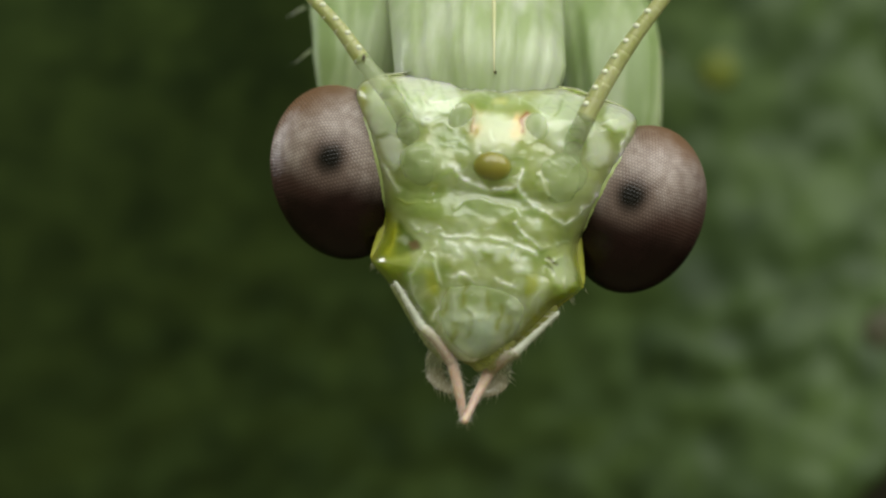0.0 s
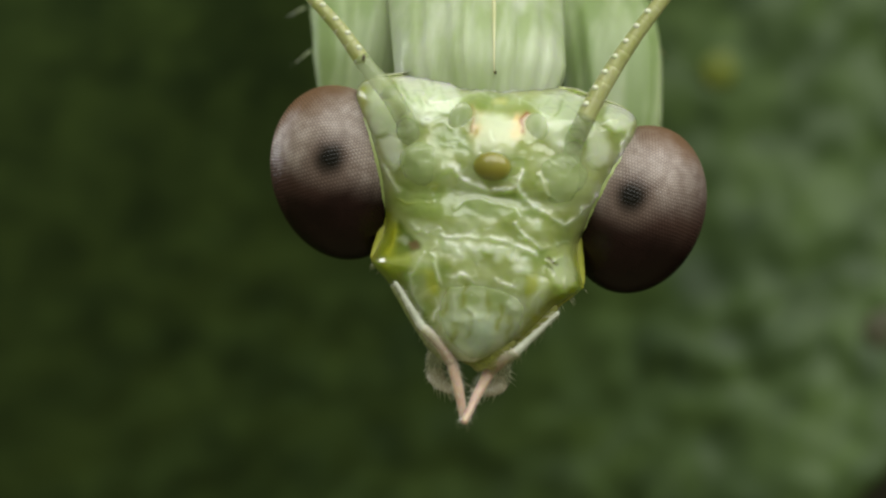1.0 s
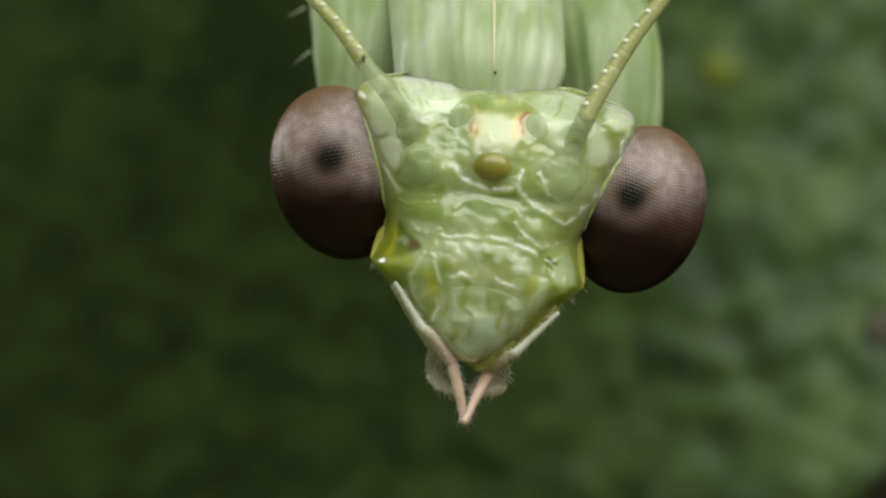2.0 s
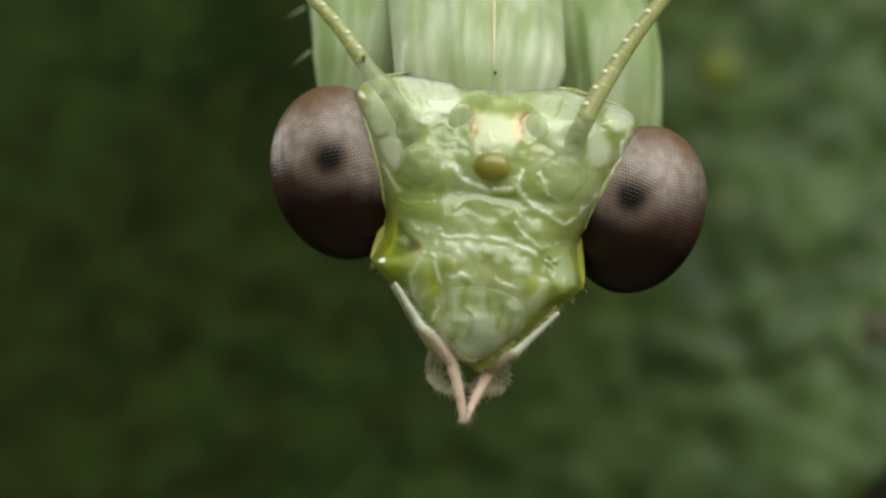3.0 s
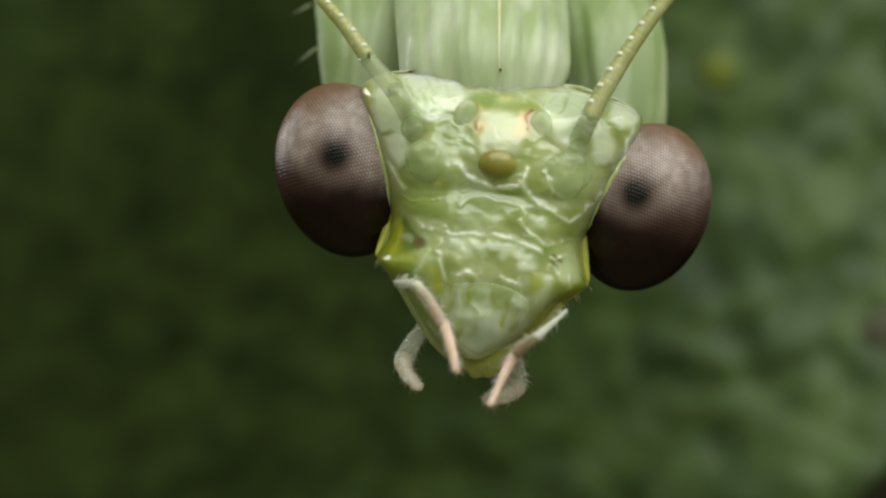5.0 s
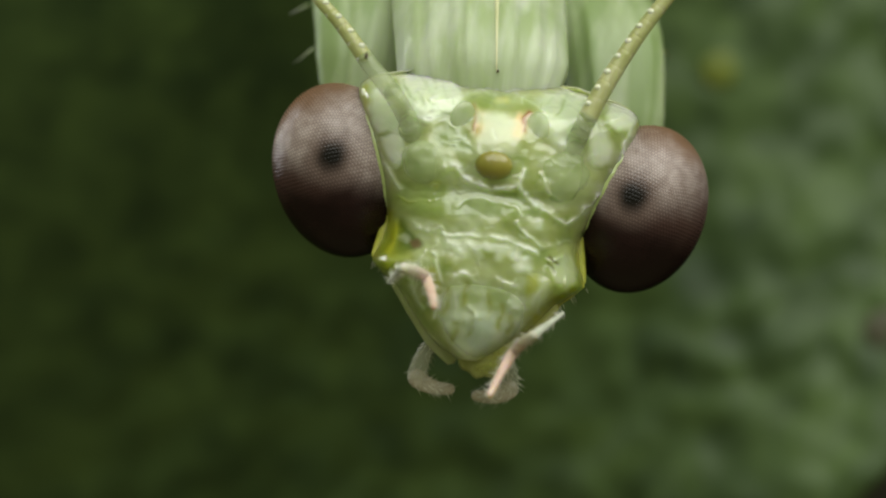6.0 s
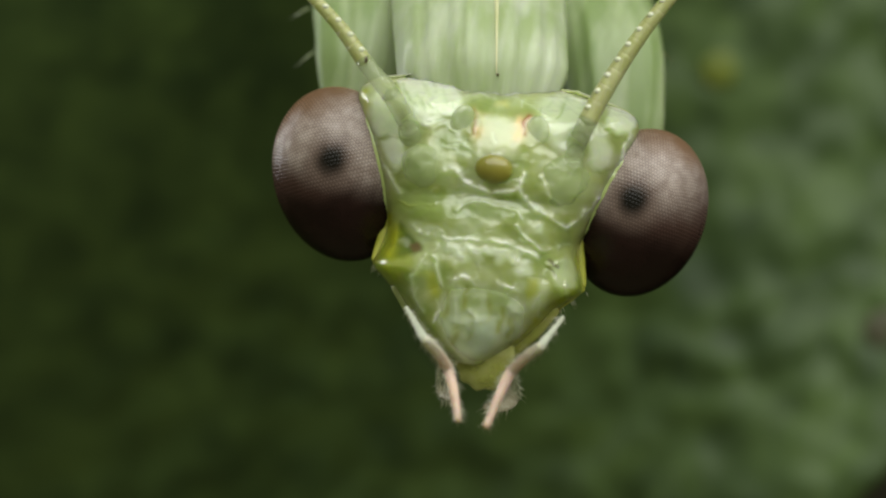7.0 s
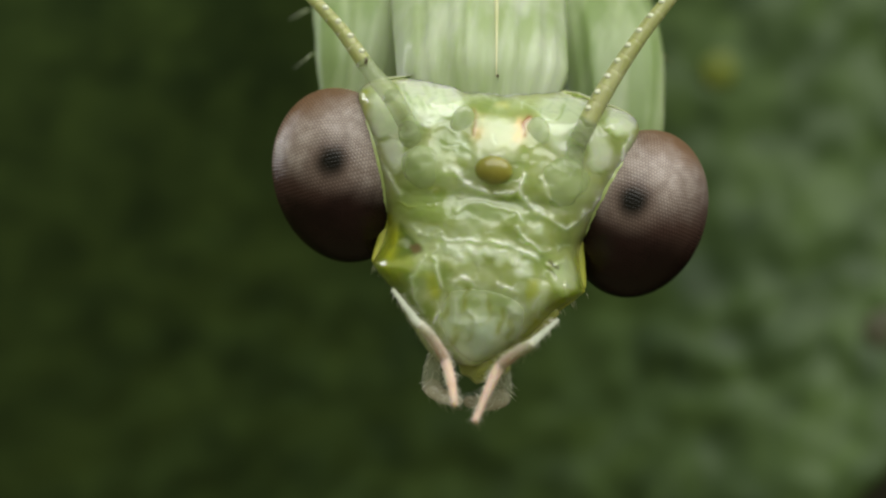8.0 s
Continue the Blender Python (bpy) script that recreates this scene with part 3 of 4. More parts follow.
def head_capsule():
    bm = bmesh.new()
    rows, front, back = 360, 300, 30
    v = np.linspace(-304, 198, rows + 1)
    w = np.interp(v, *WIDE)
    uu = w[:, None] * np.sin(np.pi * (np.linspace(0, 1, front + 1) - 0.5))[None, :]
    vv = np.repeat(v[:, None], front + 1, 1)
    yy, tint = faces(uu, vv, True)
    rings, tint_and_glint = [], []
    for i in range(rows + 1):
        ring = [bm.verts.new((uu[i, j], yy[i, j], v[i])) for j in range(front + 1)]
        tint_and_glint += [tuple(c) for c in tint[i]]
        deep = np.interp(v[i], *FULL) * 0.9
        for j in range(1, back):
            a = math.pi * j / back
            ring.append(bm.verts.new((w[i] * math.cos(a), deep * math.sin(a), v[i])))
            tint_and_glint.append(SKIN)
        rings.append(ring)
    n = len(rings[0])
    for a, b in zip(rings, rings[1:]):
        for j in range(n):
            bm.faces.new((a[j], a[(j + 1) % n], b[(j + 1) % n], b[j]))
    bm.faces.new(rings[0])
    bm.faces.new(rings[-1][::-1])
    ob = part("head_capsule", bm, CUTICLE, mantis, "glossy pale green wrinkled face")
    layer = ob.data.attributes.new("tint_and_glint", "FLOAT_COLOR", "POINT")
    layer.data.foreach_set("color", np.hstack([np.array(tint_and_glint), np.ones((len(tint_and_glint), 1))]).ravel())
    return ob


def plate(name, outline, lift, mat, label="", rim=0.0, rough=0.0, steps=16):
    """A domed plate lying on the face: smooth outline, raised by lift, with a rolled rim."""
    ring = smooth_line(outline + outline[:1], 7)[:-1]
    c = sum(ring, Vector((0, 0))) / len(ring)
    bm = bmesh.new()
    n = len(ring)
    r = np.linspace(0, 1, steps + 1)[1:, None]
    uu = c.x + r * (np.array([p.x for p in ring]) - c.x)[None, :]
    vv = c.y + r * (np.array([p.y for p in ring]) - c.y)[None, :]
    yy, tint = faces(uu, vv, True)
    yy = yy - lift * (1 - r * r) ** 1.4 - 0.8 - rim * np.exp(-((r - 0.84) / 0.09) ** 2)
    top, last = bm.verts.new((c.x, face(c.x, c.y) - lift - 0.8, c.y)), None
    for k in range(steps):
        row = []
        for j in range(n):
            y = yy[k, j] - rough * noise.noise((uu[k, j] / 14, vv[k, j] / 14, 9)) + (2 if k == steps - 1 else 0)
            row.append(bm.verts.new((uu[k, j], y, vv[k, j])))
        for j in range(n):
            if last:
                bm.faces.new((last[j], last[(j + 1) % n], row[(j + 1) % n], row[j]))
            else:
                bm.faces.new((top, row[(j + 1) % n], row[j]))
        last = row
    low = [bm.verts.new(v.co + Vector((0, 130, 0))) for v in last]
    for j in range(n):
        bm.faces.new((last[j], last[(j + 1) % n], low[(j + 1) % n], low[j]))
    bm.faces.new(low)
    ob = part(name, bm, mat, mantis, label)
    flat = np.vstack([[SKIN], tint.reshape(-1, 3), tint[-1]])
    layer = ob.data.attributes.new("tint_and_glint", "FLOAT_COLOR", "POINT")
    layer.data.foreach_set("color", np.hstack([flat, np.ones((len(flat), 1))]).ravel())
    return ob


def compound_eye(name, centre, semi, lean, spot, inward, low, sheen_falloff, label):
    """A long dome of thousands of hexagonal lenses, each a small bulge."""
    lenses, fine = 25, 4
    n = lenses * fine
    base = bmesh.new()
    bmesh.ops.create_icosphere(base, subdivisions=1, radius=1)
    corners = [[v.co.copy() for v in f.verts] for f in base.faces]
    base.free()
    found, verts, tris, edges = {}, [], [], []
    for a, b, c in corners:
        rows = []
        for i in range(n + 1):
            row = []
            for j in range(n + 1 - i):
                # place among the lens centres, measured along the triangle's sides
                p, q = i / fine, j / fine
                near = min(((p - g) ** 2 + (q - h) ** 2 + (p - g) * (q - h) for g in (math.floor(p), math.floor(p) + 1) for h in (math.floor(q), math.floor(q) + 1)))
                d = (a + (b - a) * (i / n) + (c - a) * (j / n)).normalized()
                key = (round(d.x, 5), round(d.y, 5), round(d.z, 5))
                if key not in found:
                    found[key] = len(verts)
                    out = 3.5 * (0.34 - near)
                    edges.append(min(near / 0.33, 1.0))
                    verts.append((d.x * (semi[0] + out) * U, d.y * (semi[1] + out) * U, d.z * (semi[2] + out) * U))
                row.append(found[key])
            rows.append(row)
        for i in range(n):
            for j in range(n - i):
                tris.append((rows[i][j], rows[i + 1][j], rows[i][j + 1]))
                if j < n - i - 1:
                    tris.append((rows[i + 1][j], rows[i + 1][j + 1], rows[i][j + 1]))
    me = bpy.data.meshes.new(name)
    me.from_pydata(verts, [], tris)
    me.attributes.new("border", "FLOAT", "POINT").data.foreach_set("value", edges)
    me.materials.append(eye_material(name + "_lenses", spot, inward, low, sheen_falloff))
    me.shade_smooth()
    ob = tagged(new(name, me), label)
    ob.parent = mantis
    ob.matrix_basis = pose(centre[0] * U, centre[1] * U, centre[2] * U, 0, lean, 0)
    return ob


EYES = (((-261, 46, 0), (123, 112, 156), -21), ((269, 46, -2), (119, 112, 152), 13))


def eye_edge(s, heights, centre, semi, lean):
    """The seam along which the face dips under the eye."""
    v = np.array(heights, float)[:, None]
    u = s * np.linspace(0.6, 0.995, 90)[None, :] * np.interp(v, *WIDE)
    v = np.repeat(v, 90, 1)
    skin = faces(u, v)
    du, dv, c, k = u - centre[0], v - centre[2], math.cos(radians(lean)), math.sin(radians(lean))
    inside = 1 - ((du * c - dv * k) / semi[0]) ** 2 - ((du * k + dv * c) / semi[2]) ** 2
    dome = np.where(inside > 0, centre[1] - semi[1] * np.sqrt(np.maximum(inside, 0)), 1e3)
    first = np.where((dome < skin).any(1), (dome < skin).argmax(1), 89)
    return [Vector((u[i, j], skin[i, j] - 1.5, v[i, j])) for i, j in enumerate(first)]


def head():
    head_capsule()
    # painted sheen slants and fades differently on each eye, as light falls
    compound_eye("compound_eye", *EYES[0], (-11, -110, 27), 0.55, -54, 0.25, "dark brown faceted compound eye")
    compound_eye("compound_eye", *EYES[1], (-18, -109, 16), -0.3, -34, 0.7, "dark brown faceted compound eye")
    for s, (centre, semi, lean) in zip((-1, 1), EYES):
        line = eye_edge(s, range(-150, 108, 5), centre, semi, lean)
        line = [a * 0.25 + b * 0.5 + c * 0.25 for a, b, c in zip(line, line[1:], line[2:])]
        part("eye_rim", sweep(line[14:], [2, 4.5, 5, 5, 4, 2], 12, 0.6), PLATE, mantis, "pale green rim round the eye")
        part("eye_rim", sweep(line[:18], [3, 8, 10, 8, 3], 12, 0.6), YELLOW, mantis, "yellow lower rim of the eye")
    for points in (((-184, -147), (-168, -157), (-144, -173), (-122, -196)), ((190, -148), (168, -166), (146, -186), (115, -222), (92, -255))):
        line = smooth_line([Vector((a * 0.985, -32, b)) for a, b in points], 8)
        part("cheek_band", sweep(line, [4, 8, 8, 7, 4], 16, 1.6), YELLOW, mantis, "yellow-green lower edge of the cheek")
    for u, v, wide, tall, turn in ((-118, 30, 41, 36, 35), (124, 34, 48, 42, -32)):
        bm = ellipsoid((0, 0, 0), (wide, 20, tall), turn, 40)
        at = Vector((u, face(u, v) + 9, v))
        for p in bm.verts:
            p.co = at + p.co * (1 + 0.16 * noise.noise(p.co / 24) + 0.03 * noise.noise(p.co / 8))
        part("scape", bm, SCAPE, mantis, "rounded translucent base of the antenna")
    part("simple_eye", ellipsoid((3, face(3, 44) + 2, 40), (33, 17, 25)), AMBER, mantis, "amber middle simple eye")
    part("simple_eye", ellipsoid((-62, face(-62, 116) + 2, 117), (21, 10, 30), 8), GLASSY, mantis, "clear green simple eye")
    part("simple_eye", ellipsoid((72, face(72, 114) + 2, 114), (21, 10, 30), -8), GLASSY, mantis, "clear green simple eye")
    part("dark_fleck", ellipsoid((-243, -110, 202), (3, 3, 6), 0, 8), BROWN, mantis)
    bm = bmesh.new()
    for p, q, w in (((-196, -149), (-142, -177), -1), ((193, -154), (147, -193), 1)):
        for _ in range(10):
            t = random.random()
            u, v = p[0] + (q[0] - p[0]) * t, p[1] + (q[1] - p[1]) * t
            hair(bm, (u, -30, v), (w * 0.5, -0.1, -0.9), random.uniform(8, 20), 0.7)
    part("bristles", bm, HAIR, mantis)


def antenna(s, points, widths, y0, y1):
    """Scape, pedicel and a row of flagellum segments with white sensilla."""
    ob = tagged(new("antenna"), "olive antenna with white beads")
    ob.parent = mantis
    base = Vector(points[0])
    part("pedicel", ellipsoid((base.x, y0 + 30, base.y - 8), (21, 17, 26), s * 30), ANTENNA_BASE, ob)
    line2 = smooth_line(points, 40)
    n = len(line2)
    line = [Vector((p.x, y0 + (y1 - y0) * i / n + 34 * max(1 - i / n / 0.12, 0), p.y)) for i, p in enumerate(line2)]
    lengths = [0]
    for a, b in zip(line, line[1:]):
        lengths.append(lengths[-1] + (b - a).length)
    total, at, k = lengths[-1], 0.0, 0

    def along(d):
        i = min(max(int(np.searchsorted(lengths, d)) - 1, 0), n - 2)
        f = (d - lengths[i]) / (lengths[i + 1] - lengths[i])
        return line[i] + (line[i + 1] - line[i]) * f

    while at < total - 5:
        step = min((78, 34)[s > 0] if k < 2 else 33, total - at)
        pts = [along(at + step * f) for f in np.linspace(-0.04, 1.04, 7)]
        r, r1 = (float(np.interp(d / total, np.linspace(0, 1, len(widths)), widths)) / 2 for d in (at, at + step))
        part("flagellum_segment", sweep(pts, [r * 1.02, r * 0.985, r * 0.6 + r1 * 0.4, r * 0.4 + r1 * 0.6, r1 * 1.02], 14), ANTENNA if k > 1 else ANTENNA_BASE, ob)
        p = along(at + step * 0.75)
        if k > 1 and r > 5:
            part("sensillum", ellipsoid(p + Vector((-s * r * 0.65, -r * 0.72, 0)), (6.4, 5.0, 5.6), 0, 10), BEAD, ob)
            bm = bmesh.new()
            for _ in range(5):
                q = along(at + step * random.random())
                w = Vector((random.choice((-1, 1)), -0.3, 0.9))
                hair(bm, q + Vector((w.x * r * 0.9, 0, 0)), w, 7, 0.7)
            part("bristles", bm, HAIR, ob)
        at += step
        k += 1
    return ob


def body():
    """Neck, pleated forebody and the folded fore limbs beside it, running back to the leaf."""
    def pleat(a, t):
        x, y = math.cos(a), math.sin(a)
        return 1 + 0.09 * noise.noise((x * 4.3, y * 1.5, t * 1.2)) + 0.05 * noise.noise((x * 11, y * 3, t * 2 + 4))

    line = smooth_line([(-16, 20, 100), (-42, 96, 240), (-62, 330, 360), (-98, 640, 560), (-142, 960, 960), (-190, 1180, 1500), (-240, 1240, 2300)], 10)
    girth = [100, 152, 156, 160, 166, 170, 150, 120, 70, 20]

    def ridge(i, aside, out):
        """A place on the front of the forebody."""
        ahead = (line[i + 1] - line[i - 1]).normalized()
        across = (Vector((1, 0, 0)) - ahead * ahead.x).normalized()
        r = float(np.interp(i / (len(line) - 1), np.linspace(0, 1, len(girth)), girth))
        return line[i] + across * aside - ahead.cross(across) * (r * 0.62 * math.sqrt(1 - (aside / r) ** 2) + out)

    part("forebody", sweep(line, girth, 96, 0.62, pleat), BODY, mantis, "pale green pleated forebody")
    keel = [ridge(i, 17, -1.5) for i in range(5, 30)]
    part("keel", sweep(keel, [1.5, 4, 5, 5, 5], 10, 0.7), CREAM, mantis, "cream keel line")
    part("dark_fleck", ellipsoid(keel[0] + Vector((2, -6, 2)), (2.6, 2, 3), 0, 8), BROWN, mantis)
    left = [(-254, 250, 110), (-256, 290, 244), (-272, 400, 360), (-316, 640, 560), (-390, 980, 980), (-500, 1330, 1500)]
    right = [(236, 260, 60), (217, 280, 170), (192, 330, 290), (158, 440, 400), (114, 660, 620), (96, 950, 1000), (160, 1330, 1500)]
    pale = [((-345, 290, 216), (-380, 300, 182), LIMB), ((-366, 370, 296), (-402, 380, 272), LIMB)]
    warm = [((258, 350, 318), (308, 345, 278), SPINE), ((268, 320, 258), (296, 315, 235), SPINE)]
    for s, path, spines in ((-1, left, pale), (1, right, warm)):
        limb = smooth_line(path, 10)
        ob = part("fore_limb", sweep(limb, [58, 82, 92, 94, 84, 64, 42, 22], 72, 0.5, lambda a, t: 1 + 0.10 * noise.noise((math.cos(a) * 3.5, s * 3, t * 1.3)) + 0.04 * noise.noise((math.cos(a) * 9, s * 5, t * 2))), LIMB, mantis, "pale green folded fore limb")
        for root, tip, mat in spines:
            bm = bmesh.new()
            hair(bm, root, Vector(tip) - Vector(root), (Vector(tip) - Vector(root)).length, 2.8)
            part("spine", bm, mat, ob)


def limb_segment(name, length, r0, r1, mat, parent, bristles=190, label="", bend=0.0, flat=1.0):
    """A rigid segment from its joint straight down, slightly waisted, with fine bristles."""
    pts, rad = [], []
    for k in range(25):
        t = k / 24
        z = -0.9 * r0 + (length + 0.9 * r0 + 0.9 * r1) * (t - 0.07 * math.sin(math.tau * t))
        r = (r0 + (r1 - r0) * min(max(z / length, 0), 1)) * (1 + 0.025 * math.sin(9 * t + length))
        ends = min(z + 0.9 * r0, length + 0.9 * r1 - z)
        cap = min(ends / r, 1)
        pts.append(Vector((0.6 * math.sin(5 * t + length) + bend * math.sin(math.pi * min(max(z / length, 0), 1)) * (1.3 - 0.6 * t), 0, -z)))
        rad.append(max(r * math.sqrt(max(1 - (1 - cap) ** 2, 0)), 0.5))
    ob = part(name, sweep(pts, rad, 18, flat), mat, parent, label)
    bm = bmesh.new()
    for _ in range(bristles):
        t, a = random.random(), random.uniform(0, math.tau)
        r = r0 + (r1 - r0) * t
        d = Vector((math.cos(a), math.sin(a), 0))
        hair(bm, d * r * 0.85 + Vector((bend * math.sin(math.pi * t) * (1.3 - 0.6 * t), 0, -length * t)), d + Vector((0, 0, -0.9)), random.uniform(7, 22), 0.55)
    part("bristles", bm, HAIR, ob)
    return ob


def neck_membrane():
    """Soft skin that runs from the crown up onto the forebody."""
    cols, rows, bm = 72, 44, bmesh.new()
    front, back = [], []
    for i in range(rows + 1):
        v = 158 + 100 * i / rows
        r, mid = float(np.interp(v, (128, 282), (100, 152))), float(np.interp(v, (128, 282), (-16, -42)))
        for j in range(cols + 1):
            f = 2 * j / cols - 1
            u = mid + f * 0.95 * r
            y = float(np.interp(v, (128, 282), (-37, 6))) + 0.55 * r * (1 - math.sqrt(1 - (0.95 * f) ** 2))
            y += -34 * math.exp(-(v - 152) / 20) * (1 - f * f) + 9 * min(max((v - 212) / 46, 0), 1) ** 2
            y += (3.5 * noise.noise((u / 13, v / 30, 3.3)) + 5 * noise.noise((u / 30, v / 26, 8.1))) * min(max((240 - v) / 50, 0), 1)
            front.append(bm.verts.new((u, y, v)))
            back.append(bm.verts.new((u, y + 14, v)))
    w = cols + 1
    for i in range(rows):
        for j in range(cols):
            q = (i * w + j, (i + 1) * w + j, (i + 1) * w + j + 1, i * w + j + 1)
            bm.faces.new([front[k] for k in q])
            bm.faces.new([back[k] for k in reversed(q)])
    edge = list(range(w)) + [i * w + cols for i in range(1, rows + 1)] + [rows * w + j for j in range(cols - 1, -1, -1)] + [i * w for i in range(rows - 1, 0, -1)]
    for a, b in zip(edge, edge[1:] + edge[:1]):
        bm.faces.new((front[a], front[b], back[b], back[a]))
    part("neck_membrane", bm, BODY, mantis, "pale folded neck skin")


head()
neck_membrane()
antenna(-1, [(-150, 92), (-190, 145), (-236, 189), (-305, 262), (-400, 335), (-560, 430)], (36, 34, 27, 22, 18, 15, 12), -120, -40)
antenna(1, [(136, 86), (168, 177), (212, 273), (262, 362), (345, 490), (460, 640)], (36, 33, 28, 25, 22, 18, 14), -120, -40)
body()

# mouth parts; every segment hangs from its joint and is placed by motions()
def lobe(name, points, radii, y, mat, label="", flat=0.5):
    line = smooth_line([Vector((a, y, b)) for a, b in points], 6)
    return part(name, sweep(line, radii, 18, flat), mat, mantis, label)


lobe("maxilla", ((-141, -182), (-101, -223), (-60, -273), (-25, -309)), [12, 20, 20, 12], -62, JAW, "clear greenish jaw lobe")
lobe("maxilla", ((140, -188), (108, -231), (76, -266), (54, -304)), [12, 17, 17, 12], -62, JAW_OLIVE, "clear olive jaw lobe")


part("mandible", ellipsoid((-18, -70, -276), (26, 18, 11), -20), JAW_BROWN, mantis, "dark brown jaw tip")
part("mandible", ellipsoid((44, -70, -279), (27, 18, 11), 22), JAW_BROWN, mantis, "dark brown jaw tip")


def lower_lip():
    """Yellow-green inner lip with a scalloped edge under the upper lip."""
    bm = bmesh.new()
    ring = []
    for k in range(48):
        a = math.tau * k / 48
        w = 1 + (0.045 * math.cos(11 * a) if math.sin(a) < -0.2 else 0)
        ring.append((54 * math.cos(a) * w, 60 * math.sin(a) * w))
    rows = []
    for f, y in ((1.0, -4), (1.0, -16), (0.9, -26), (0.6, -32), (0.2, -34)):
        rows.append([bm.verts.new((x * f, y, z * f)) for x, z in ring])
    for p, q in zip(rows, rows[1:]):
        for k in range(48):
            bm.faces.new((p[k], p[(k + 1) % 48], q[(k + 1) % 48], q[k]))
    bm.faces.new(rows[0])
    bm.faces.new(rows[-1])
    return part("lower_lip", bm, LIP, mantis, "yellow-green scalloped inner lip")


LABRUM_LOBE = plate("labrum", [Vector(p) for p in ((-46, -177), (8, -168), (65, -178), (91, -203), (79, -256), (56, -284), (15, -301), (-24, -283), (-55, -244), (-58, -206))], 5, THIN, "milky rounded upper lip", rough=0.5)
LOWER_LIP = lower_lip()
LEFT = [limb_segment("palp_segment", 95, 3.5, 8, PALP_PALE, mantis, 90), limb_segment("palp_segment", 82, 8.8, 10.2, PALP_MID, mantis, bend=3), limb_segment("palp_segment", 104, 10.2, 6.8, PALP, mantis, label="pink palp tip", bend=2)]
RIGHT = [limb_segment("palp_segment", 101, 3.5, 8, PALP_PALE, mantis, 90), limb_segment("palp_segment", 80, 8.8, 10.2, PALP_MID, mantis, bend=-3), limb_segment("palp_segment", 112, 10.2, 6.5, PALP, mantis, label="pink palp tip", bend=-2)]
LEFT_LOW = [limb_segment("lip_palp_segment", 84, 11, 18, CLEAR, mantis, 90, bend=-5, flat=0.6), limb_segment("lip_palp_segment", 62, 17, 10, PALP_CLEAR, mantis, 90, bend=-6, flat=0.6)]
RIGHT_LOW = [limb_segment("lip_palp_segment", 76, 11, 18, CLEAR, mantis, 90, bend=5, flat=0.6), limb_segment("lip_palp_segment", 60, 17, 10, PALP_CLEAR, mantis, 90, bend=6, flat=0.6)]


def hang(a, b):
    """The pose of a segment that hangs from a and points at b, in the head's space."""
    q = Vector((0, 0, -1)).rotation_difference(Vector(b) - Vector(a))
    return Matrix.LocRotScale(Vector(a) * U, q, None)


def chain(rows, lengths, y, bow):
    """Poses of the segments of a palp from the places of its joints across the face; depth follows from the fixed lengths."""
    out = [[] for _ in lengths]
    for t, *flat in rows:
        a = Vector((flat[0], y, flat[1]))
        for k, length in enumerate(lengths):
            d = Vector((flat[2 * k + 2] - a.x, 0, flat[2 * k + 3] - a.z))
            short = max(length ** 2 - d.length ** 2, 0) ** 0.5
            d = d.normalized() * min(d.length, length)
            b = a + d + Vector((0, bow[k] * short, 0))
            out[k].append((t, hang(a, b)))
            a = b
    return out


def swing(segments, rows, lengths, y, bow):
    for ob, keys in zip(segments, chain(rows, lengths, y, bow)):
        walk(ob, keys)


